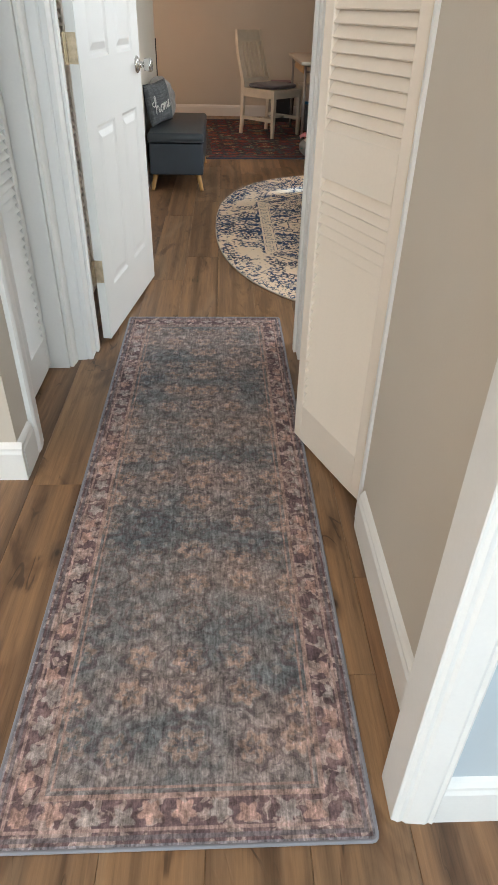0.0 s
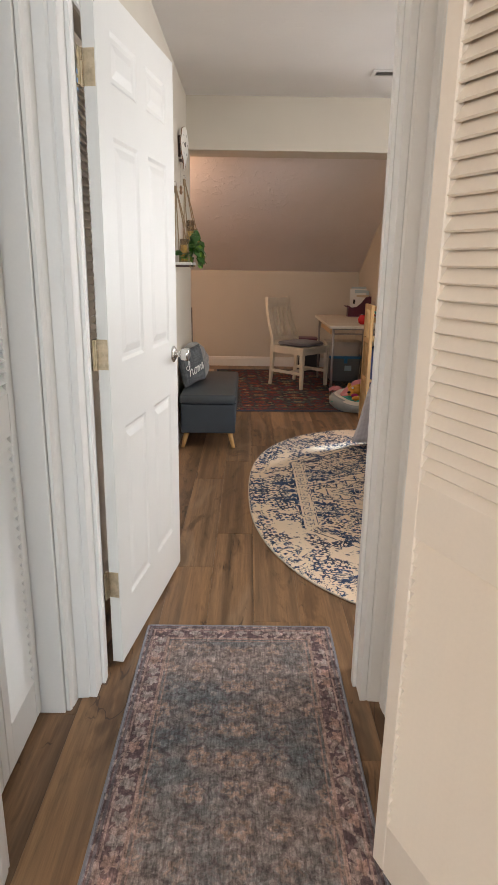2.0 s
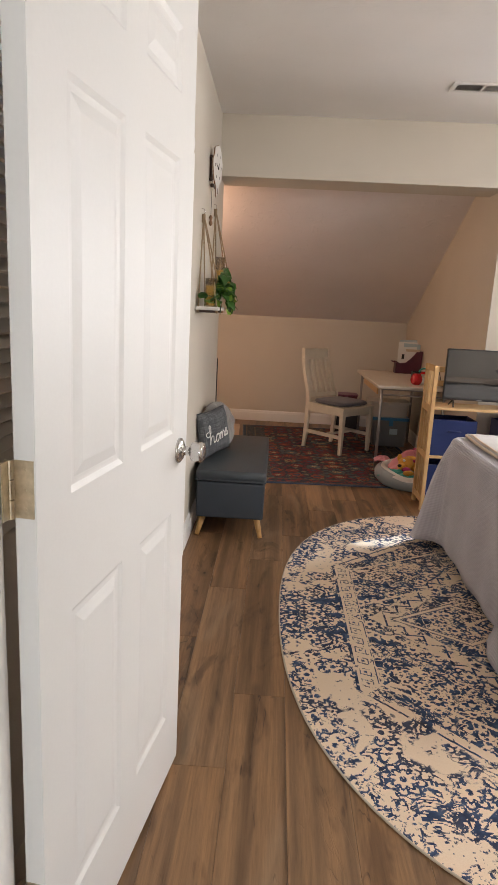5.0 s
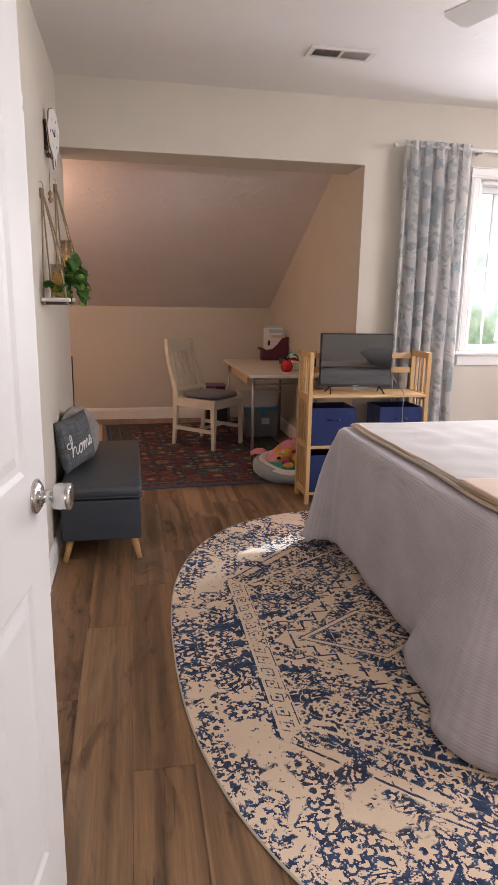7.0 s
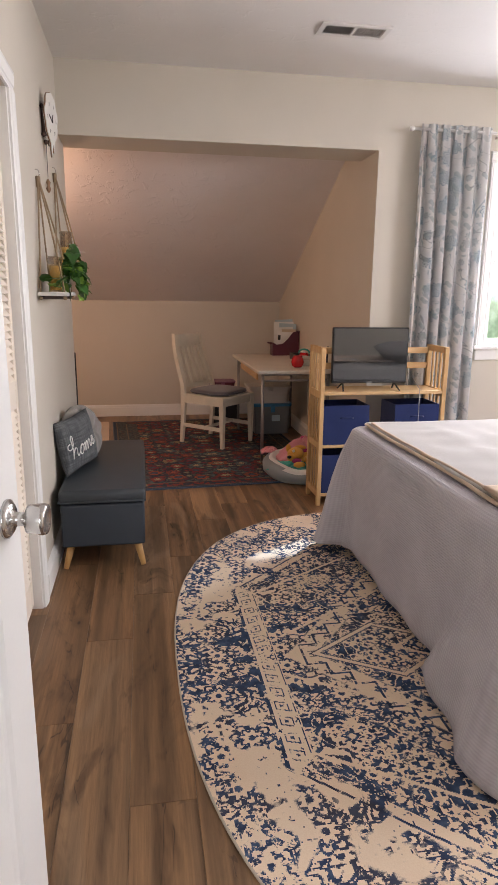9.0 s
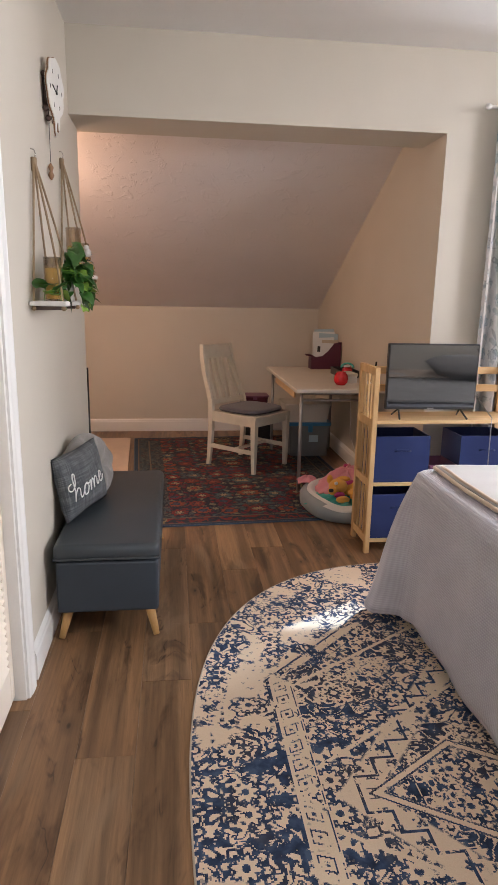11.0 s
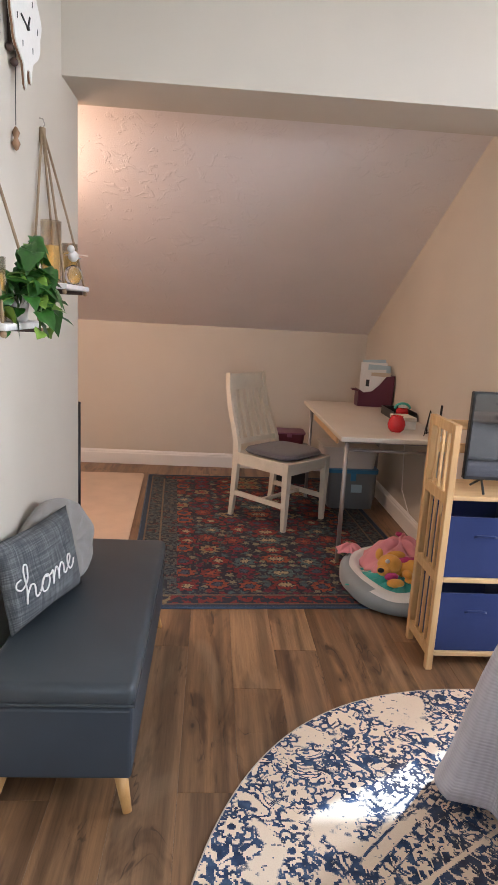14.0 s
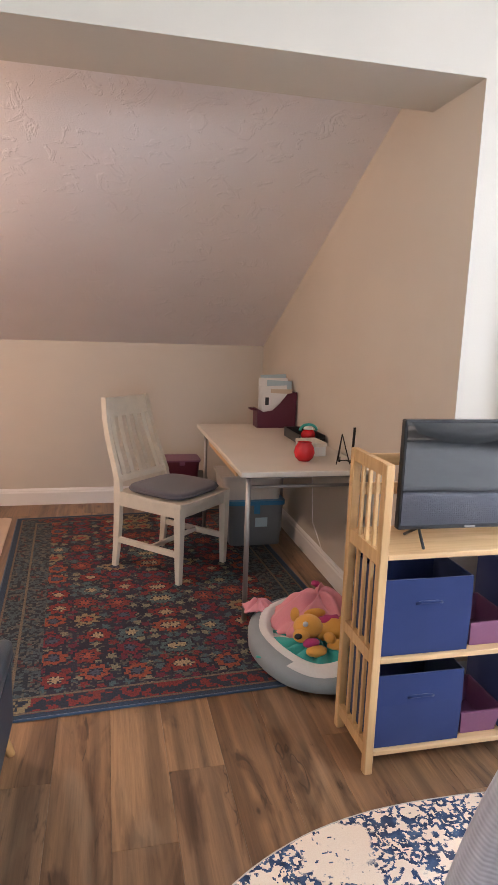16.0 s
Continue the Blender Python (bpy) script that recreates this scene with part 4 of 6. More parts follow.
rug("runner_rug", rect(0.683, 2.21), 0.006, pose(0.290, 2.067, 0.001, 0, 0, 0.35), RUNNER, RUGEDGE, "faded blue-grey and rust patterned runner on hall floor", 0.004)
sup = [(1.17 * math.copysign(abs(math.cos(a)) ** 0.82, math.cos(a)), 1.53 * math.copysign(abs(math.sin(a)) ** 0.82, math.sin(a))) for a in (2 * math.pi * k / 160 for k in range(160))]
rug("oval_rug", sup, 0.007, pose(1.49, 4.655, 0.001), OVAL, CREAMEDGE, "large cream oval rug with distressed navy pattern under the bed", 0.004)
rug("persian_rug", rect(1.60, 2.41), 0.007, pose(0.765, 8.04, 0.001, 0, 0, 3.2), PERSIAN, NAVYEDGE, "dark navy and red floral rug under the chair and desk", 0.005)
rug("beige_mat", rect(1.0, 2.0, 0.03), 0.010, pose(-0.60, 8.20, 0.001, 0, 0, 2.6), BEIGEMAT, BEIGEMAT, "plain beige mat in the alcove corner", 0.005)

# ---- bench ----
bench = base("storage_bench", pose(0.013, 6.105, 0), "slate grey faux-leather storage bench on splayed wooden legs against the wall", "bench")
part("body", box(-0.20, 0.20, -0.54, 0.54, 0.115, 0.335, 0.012, 3), LEATHERSHADED, bench, "slate upholstered box")
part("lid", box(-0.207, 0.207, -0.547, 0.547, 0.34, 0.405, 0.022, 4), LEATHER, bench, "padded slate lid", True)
part("piping", tube([(-0.205, -0.545, 0.347), (0.205, -0.545, 0.347), (0.205, 0.545, 0.347), (-0.205, 0.545, 0.347), (-0.205, -0.545, 0.347)], 0.005, 6), LEATHER, bench)
for sx in (-1, 1):
    for sy in (-1, 1):
        part("leg", tube([(sx * 0.16, sy * 0.485, 0.118), (sx * 0.19, sy * 0.525, 0.0)], [0.021, 0.013], 12), BEECH, bench, "tapered light wood leg", True)


def cushion(name, w, h, d, m, mat, label, seed, power=0.55):
    ob = base(name, m, label, "pillow")
    bm = bmesh.new()
    n = 14
    for side in (-1, 1):
        g = []
        for i in range(n + 1):
            row = []
            for j in range(n + 1):
                u, v = 2 * i / n - 1, 2 * j / n - 1
                k = (max(0.0, 1 - u * u) * max(0.0, 1 - v * v)) ** 0.42
                pinch = 1 - 0.07 * (1 - abs(v)) * abs(u) ** 3
                pin2 = 1 - 0.07 * (1 - abs(u)) * abs(v) ** 3
                z = side * d / 2 * k * (1 + 0.18 * noise.noise(Vector((u * 2, v * 2, seed))))
                row.append(bm.verts.new((u * w / 2 * pinch, v * h / 2 * pin2, z)))
            g.append(row)
        for i in range(n):
            for j in range(n):
                q = (g[i][j], g[i + 1][j], g[i + 1][j + 1], g[i][j + 1])
                bm.faces.new(q if side > 0 else q[::-1])
    bmesh.ops.remove_doubles(bm, verts=bm.verts[:], dist=1e-5)
    part("cover", bm, mat, ob, "", True)
    return ob


pil = cushion("throw_pillow", 0.385, 0.290, 0.10, Matrix.Translation((-0.137, 5.983, 0.553)) @ Matrix.Rotation(radians(69), 4, "Z") @ Matrix.Rotation(radians(79), 4, "X") @ Matrix.Rotation(radians(2.5), 4, "Z"), TWEED, "charcoal slub rectangular pillow with white script on the bench", 1.0)


def stitched(letter, scale, dx):
    """A stroke of script in its own units, laid on the pillow's swelling face as a white cord."""
    pts = [Vector((*p, 0)) for p in letter]
    path = []
    for i in range(len(pts) - 1):
        p0, p1, p2, p3 = pts[max(i - 1, 0)], pts[i], pts[i + 1], pts[min(i + 2, len(pts) - 1)]
        for k in range(5):
            t = k / 5
            q = 0.5 * (2 * p1 + (p2 - p0) * t + (2 * p0 - 5 * p1 + 4 * p2 - p3) * t * t + (3 * p1 - p0 - 3 * p2 + p3) * t ** 3)
            x, y = (q.x + dx) * scale - 0.158, (q.y - 0.9) * scale * 0.85 - 0.012 + 0.08 * ((q.x + dx) * scale - 0.14)
            u, w = 2 * x / 0.385, 2 * y / 0.29
            z = 0.050 * (max(0.0, 1 - u * u) * max(0.0, 1 - w * w)) ** 0.42 * (1 + 0.18 * noise.noise(Vector((u * 2, w * 2, 1.0)))) + 0.0015
            path.append((x, y, z))
    return path


H_STROKE = [(0.0, 1.75), (-0.3, 1.65), (-0.35, 1.3), (-0.05, 1.1), (0.45, 1.6), (0.62, 2.3), (0.42, 2.45), (0.28, 2.0), (0.2, 1.0), (0.12, 0.0), (0.2, 0.6), (0.5, 1.05), (0.75, 0.95), (0.72, 0.4), (0.85, 0.08), (1.1, 0.25)]
O_STROKE = [(1.1, 0.25), (1.5, 0.95), (1.85, 1.0), (1.95, 0.55), (1.7, 0.05), (1.35, 0.1), (1.25, 0.55), (1.5, 0.98), (1.95, 0.85), (2.2, 0.9)]
M_STROKE = [(2.2, 0.9), (2.35, 0.95), (2.3, 0.05), (2.45, 0.6), (2.75, 0.98), (2.9, 0.7), (2.86, 0.05), (3.0, 0.6), (3.3, 0.98), (3.48, 0.7), (3.42, 0.2), (3.6, 0.1), (3.85, 0.35)]
E_STROKE = [(3.85, 0.35), (4.2, 0.75), (4.25, 1.05), (4.0, 1.05), (3.88, 0.6), (4.05, 0.1), (4.4, 0.15), (4.75, 0.6)]
script = bmesh.new()
for stroke in (H_STROKE, O_STROKE, M_STROKE, E_STROKE):
    tube(stitched(stroke, 0.056, 0.3), 0.0028, 6, script)
part("lettering", script, WHITETHREAD, pil, "white embroidered script reading home", True)
plush_pillow = base("throw_pillow", Matrix.Translation((-0.125, 6.165, 0.562)) @ Matrix.Rotation(radians(66), 4, "Z") @ Matrix.Rotation(radians(76), 4, "X"), "soft grey plush round pillow behind the lettered one", "pillow")
pb = blob(0, 0, 0, 0.188, 0.158, 0.070, seg=48, rings=24)
for v in pb.verts:
    ang, rad = math.atan2(v.co.y, v.co.x), math.hypot(v.co.x, v.co.y)
    v.co.z += 0.006 * math.sin(8 * ang + 18 * rad + 3 * noise.noise(v.co * 9)) * min(1.0, rad * 9) + 0.008 * noise.noise(v.co * 22)
part("cover", pb, PLUSHGREY, plush_pillow, "", True)

# ---- bed ----
bed = base("bed", pose(0, 0, 0), "made bed with waffle coverlet hanging to the rug", "bed")
BX0, BX1, BY0, BY1, BZ = 1.295, 3.35, 3.98, 5.605, 0.68
part("mattress", box(BX0 + 0.04, BX1, BY0 + 0.04, BY1 - 0.04, 0.30, BZ - 0.02, 0.05, 3), SHEET, bed)
part("bed_frame", box(BX0 + 0.08, BX1, BY0 + 0.08, BY1 - 0.08, 0.16, 0.30, 0.01), DARKMETAL, bed)
for x in (BX0 + 0.12, BX1 - 0.08):
    for y in (BY0 + 0.12, BY1 - 0.12):
        part("leg", tube([(x, y, 0), (x, y, 0.17)], 0.02, 10), DARKMETAL, bed)


def coverlet():
    """A cloth over the bed: flat top, rounded edges, a skirt that flares and folds at the corners."""
    r = 0.05
    loop = []
    n = 60
    for k in range(n * 2):
        loop.append((BX1 - (BX1 - BX0 - r) * k / (n * 2), BY1, 0.0, 1.0))
    for k in range(25):
        a = radians(90 + 90 * k / 24)
        loop.append((BX0 + r + r * math.cos(a), BY1 - r + r * math.sin(a), math.cos(a), math.sin(a)))
    for k in range(1, n * 2):
        loop.append((BX0, BY1 - r - (BY1 - BY0 - 2 * r) * k / (n * 2), -1.0, 0.0))
    for k in range(25):
        a = radians(180 + 90 * k / 24)
        loop.append((BX0 + r + r * math.cos(a), BY0 + r + r * math.sin(a), math.cos(a), math.sin(a)))
    for k in range(1, n * 2 + 1):
        loop.append((BX0 + r + (BX1 - BX0 - r) * k / (n * 2), BY0, 0.0, -1.0))
    bm = bmesh.new()
    uvl = bm.loops.layers.uv.new("UVMap")
    uvs = {}
    rows = []
    levels = [0.0, 0.012, 0.03, 0.06, 0.12, 0.2, 0.3, 0.4, 0.5, 0.58, 0.64, 0.68]
    dist = 0.0
    for i, (x, y, nx, ny) in enumerate(loop):
        if i:
            dist += math.hypot(x - loop[i - 1][0], y - loop[i - 1][1])
        corner_far = math.exp(-(((x - BX0) ** 2 + (y - BY1) ** 2) / 0.014))
        corner_near = math.exp(-(((x - BX0) ** 2 + (y - BY0) ** 2) / 0.06))
        row = []
        for lv in levels:
            f = lv / 0.68
            if lv <= 0.06:
                a = f / (0.06 / 0.68) * math.pi / 2
                out, z = 0.045 * math.sin(a), BZ - 0.045 * (1 - math.cos(a))
            else:
                g = (lv - 0.06) / 0.62
                # the loose corner cloth laps over the side as a flap with a sloping edge
                lap = 0.0
                if nx < -0.5:
                    lap = min(1.0, max(0.0, (BY0 + 0.10 + 0.42 * g - y) / 0.035))
                elif ny < -0.5:
                    lap = 1.0
                hem = 0.632 + 0.018 * lap + 0.022 * corner_far + 0.012 * math.sin(dist * 5.3) - 0.030 * (1 - lap) * (0.5 + 0.5 * math.sin(dist * 3.1 + 0.6))
                quick = 1 - (1 - g) ** 3
                pleat = (0.006 + 0.030 * corner_far + 0.010 * lap) * g * math.sin(dist * 19 + 1.3) + 0.032 * corner_far * quick * math.sin(dist * 58 + 0.5)
                out = 0.045 + 0.012 * g + corner_far * (0.050 * quick + 0.045 * g + 0.035 * g ** 5) + lap * (0.015 + 0.060 * g) + 0.07 * corner_near * g + pleat
                z = BZ - 0.045 - g * (hem - 0.045)
            v = bm.verts.new((x + nx * out, y + ny * out, max(0.012, z)))
            uvs[v] = (dist, lv)
            row.append(v)
        rows.append(row)
    for r0, r1 in zip(rows, rows[1:]):
        for k in range(len(levels) - 1):
            bm.faces.new((r0[k], r0[k + 1], r1[k + 1], r1[k]))
    top = [row[0] for row in rows]
    f = bm.faces.new(top)
    for fc in bm.faces:
        for lp in fc.loops:
            lp[uvl].uv = uvs[lp.vert] if fc is not f else (lp.vert.co.x, lp.vert.co.y)
    bmesh.ops.triangulate(bm, faces=[f])
    bmesh.ops.recalc_face_normals(bm, faces=bm.faces[:])
    return bm


cov = part("coverlet", coverlet(), QUILT, bed, "pale grey-lilac waffle coverlet hanging in folds", True)
mod = cov.modifiers.new("thickness", "SOLIDIFY")
mod.thickness = 0.004


def blanket(x0, x1, y0, y1, z, lift, nx=70, ny=60, seed=0.0, thick=0.012, drop=None):
    bm = bmesh.new()
    g = []
    for i in range(nx + 1):
        row = []
        for j in range(ny + 1):
            u, v = i / nx, j / ny
            x, y = x0 + (x1 - x0) * u, y0 + (y1 - y0) * v
            e = min(u, v, 1 - u, 1 - v)
            w = lift * (noise.noise(Vector((x * 2.6, y * 2.6, seed))) + 0.5 * noise.noise(Vector((x * 7, y * 7, seed + 3))))
            x += 0.02 * noise.noise(Vector((0, y * 4, seed))) * (1 - u)
            y += 0.02 * noise.noise(Vector((x * 4, 0, seed)))
            row.append(bm.verts.new((x, y, z + thick + w * min(1, e * 8) + (drop(x, y) if drop else 0))))
        g.append(row)
    for i in range(nx):
        for j in range(ny):
            bm.faces.new((g[i][j], g[i + 1][j], g[i + 1][j + 1], g[i][j + 1]))
    return bm


spread = base("bedspread", pose(0, 0, 0), "white quilted bedspread with tan edge folded over the bed", "blanket")
sp = part("cloth", blanket(1.34, 3.3, 3.96, 5.585, BZ + 0.012, 0.026, 110, 90, seed=2.0), SHEET, spread, "", True)
sp.modifiers.new("thickness", "SOLIDIFY").thickness = 0.016
edge = tube([(1.335 + 0.026 * noise.noise(Vector((0, y * 2.2, 1))), y, BZ + 0.014) for y in [5.585 - 0.05 * k for k in range(33)]], 0.008, 8)
roll2 = tube([(1.358 + 0.026 * noise.noise(Vector((0, y * 2.2, 1))) + 0.010 * noise.noise(Vector((0, y * 5, 4))), y, BZ + 0.022) for y in [5.56 - 0.05 * k for k in range(32)]], 0.009, 8)
part("edge_roll", roll2, THROW, spread, "tan rolled edge", True)
part("edge_roll", edge, THROW, spread, "tan rolled edge", True)
throw = base("throw_blanket", pose(0, 0, 0), "tan throw blanket spread over the bedspread", "blanket")
th = part("cloth", blanket(1.325, 3.0, 3.93, 4.42, BZ + 0.035, 0.030, 80, 40, seed=9.0), THROW, throw, "", True)
th.modifiers.new("thickness", "SOLIDIFY").thickness = 0.012

hb = bmesh.new()
hg = []
for i in range(61):
    row = []
    for j in range(13):
        u, v = i / 60, j / 12
        x = 1.37 + 1.6 * u
        row.append(hb.verts.new((x + 0.02 * v * math.sin(v * 3), BY0 - 0.045 - 0.03 * v - 0.018 * v * math.sin(x * 23) - (0.03 if v > 0 else 0.0) * min(1, v * 6), BZ + 0.045 - 0.03 * (v > 0) - 0.46 * v * (1 - 0.05 * math.sin(x * 9)))))
    hg.append(row)
for i in range(60):
    for j in range(12):
        hb.faces.new((hg[i][j], hg[i + 1][j], hg[i + 1][j + 1], hg[i][j + 1]))
hang = part("hanging_edge", hb, THROW, throw, "", True)
hang.modifiers.new("thickness", "SOLIDIFY").thickness = 0.010

# ---- bookcase ----
case = base("bookcase", pose(0, 0, 0), "clear pine folding bookcase with slatted sides holding bins and a television", "bookcase")
CX0, CX1, CY0, CY1 = 1.310, 2.150, 6.325, 6.60
for x0 in (CX0, CX1 - 0.028):
    for y0 in (CY0, CY1 - 0.03):
        part("post", box(x0, x0 + 0.028, y0, y0 + 0.03, 0, 1.02, 0.003), PINE_Z, case)
    for z0, z1 in ((0.98, 1.02), (0.70, 0.745), (0.375, 0.415), (0.055, 0.095)):
        part("side_rail", box(x0 + 0.004, x0 + 0.024, CY0 + 0.03, CY1 - 0.03, z0, z1), PINE_Z, case)
    for z0, z1 in ((0.745, 0.98), (0.415, 0.70), (0.095, 0.375)):
        for k in range(3):
            yy = CY0 + 0.03 + (CY1 - CY0 - 0.06) * (k + 1) / 4 - 0.007
            part("slat", box(x0 + 0.009, x0 + 0.019, yy, yy + 0.014, z0, z1), PINE_Z, case)
for z in (0.075, 0.395, 0.735):
    part("shelf", box(CX0 + 0.028, CX1 - 0.028, CY0 + 0.002, CY1 - 0.002, z - 0.011, z + 0.007, 0.002), PINE_X, case)
for z0 in (0.86, 0.96):
    part("back_rail", box(CX0 + 0.028, CX1 - 0.028, CY1 - 0.02, CY1 - 0.004, z0, z0 + 0.04, 0.002), PINE_X, case)


def fabric_bin(x, z, w=0.300, h=0.252, mat=NAVYBIN):
    ob = base("storage_bin", pose(x, CY0 + 0.135, z), "navy fabric cube bin on the pine bookcase", "storage bin", "fabric bins in the bookcase")
    bm = bmesh.new()
    d, t = 0.24, 0.004
    rings = []
    for inset, bulge, z in ((0, 0.000, 0), (0, 0.003, h * 0.3), (0, 0.005, h * 0.6), (0, 0.001, h), (t, 0.001, h), (t, 0.004, h * 0.5), (t, 0, t)):
        rings.append([bm.verts.new((x0, y0, z)) for x0, y0 in ((-w / 2 + inset, -d / 2 + inset - bulge), (0, -d / 2 + inset - bulge * 1.6), (w / 2 - inset, -d / 2 + inset - bulge), (w / 2 - inset, d / 2 - inset), (-w / 2 + inset, d / 2 - inset))])
    bm.faces.new(rings[0][::-1])
    for r0, r1 in zip(rings, rings[1:]):
        for k in range(5):
            bm.faces.new((r0[k], r0[(k + 1) % 5], r1[(k + 1) % 5], r1[k]))
    bm.faces.new(rings[-1])
    part("body", bm, mat, ob)
    part("handle", tube([(-0.045, -d / 2 - 0.004, h * 0.68), (-0.03, -d / 2 - 0.010, h * 0.68 + 0.006), (0.03, -d / 2 - 0.010, h * 0.68 + 0.006), (0.045, -d / 2 - 0.004, h * 0.68)], 0.005, 6), mat, ob, "", True)
    return ob


for x in (1.492, 1.965):
    for z in (0.403, 0.083):
        fabric_bin(x, z)


def small_bin(x, z, mat, label):
    ob = base("small_bin", pose(x, CY0 + 0.12, z), label, "storage bin")
    bm = bmesh.new()
    w, d, h, t = 0.075, 0.10, 0.09, 0.003
    lo = [(-w, -d), (w, -d), (w, d), (-w, d)]
    rings = [[bm.verts.new((x0 * k, y0 * k, z0)) for x0, y0 in lo] for k, z0 in ((0.85, 0.0), (1.0, h), (1.08, h), (1.08, h - 0.008), (0.97, h - 0.003), (0.82, t))]
    bm.faces.new(rings[0][::-1])
    for r0, r1 in zip(rings, rings[1:]):
        for k in range(4):
            bm.faces.new((r0[k], r0[(k + 1) % 4], r1[(k + 1) % 4], r1[k]))
    bm.faces.new(rings[-1])
    part("body", bm, mat, ob)
    return ob


small_bin(1.728, 0.403, MAUVE, "mauve plastic bin on the middle bookcase shelf")
small_bin(1.728, 0.083, MAUVE, "mauve plastic bin on the lowest bookcase shelf")

# ---- television ----
tv = base("television", pose(1.655, 6.41, 0.742, 0, 0, -2.0), "small flat television standing on the pine bookcase", "television")
shell = part("cabinet", box(-0.248, 0.248, 0.0, 0.028, 0.045, 0.397, 0.004), BEZEL, tv)
part("rear_cover", box(-0.17, 0.17, 0.028, 0.06, 0.07, 0.30, 0.012, 2), BEZEL, tv)
part("screen", box(-0.240, 0.240, -0.002, 0.001, 0.060, 0.389), SCREEN, shell, "glossy dark television screen")
part("badge", box(-0.018, 0.018, -0.0035, 0.0, 0.049, 0.055), GREYMETAL, shell)
for s in (-1, 1):
    part("foot", tube([(s * 0.17, 0.014, 0.048), (s * 0.185, -0.06, 0.004)], 0.005, 8), BEZEL, tv, "", True)
    part("foot", tube([(s * 0.17, 0.014, 0.048), (s * 0.185, 0.08, 0.004)], 0.005, 8), BEZEL, tv, "", True)

# ---- desk ----
DX0, DX1, DY0, DY1, DZ = 1.108, 1.742, 7.370, 8.79, 0.755
desk = base("desk", pose(0, 0, 0), "cream laminate folding table with grey tube legs along the alcove wall", "table")
part("tabletop", box(DX0, DX1, DY0, DY1, DZ - 0.028, DZ, 0.006, 2), DESKTOP, desk, "cream laminate top")
for y in (DY0 + 0.06, DY1 - 0.08):
    for x in (DX0 + 0.05, DX1 - 0.05):
        part("leg", tube([(x, y, DZ - 0.022), (x, y, 0.008)], 0.0125, 12), GREYMETAL, desk, "", True)
    part("cross_bar", tube([(DX0 + 0.05, y, DZ - 0.035), (DX1 - 0.05, y, DZ - 0.035)], 0.010, 10), GREYMETAL, desk, "", True)
    part("cross_bar", tube([(DX0 + 0.05, y, DZ - 0.085), (DX1 - 0.05, y, DZ - 0.085)], 0.008, 10), GREYMETAL, desk, "", True)
part("drawer_rail", box(DX0 + 0.07, DX0 + 0.085, DY0 + 0.45, DY1 - 0.10, DZ - 0.13, DZ - 0.028, 0.002), PINE_X, desk, "bare wood rail under the top")

# ---- chair ----


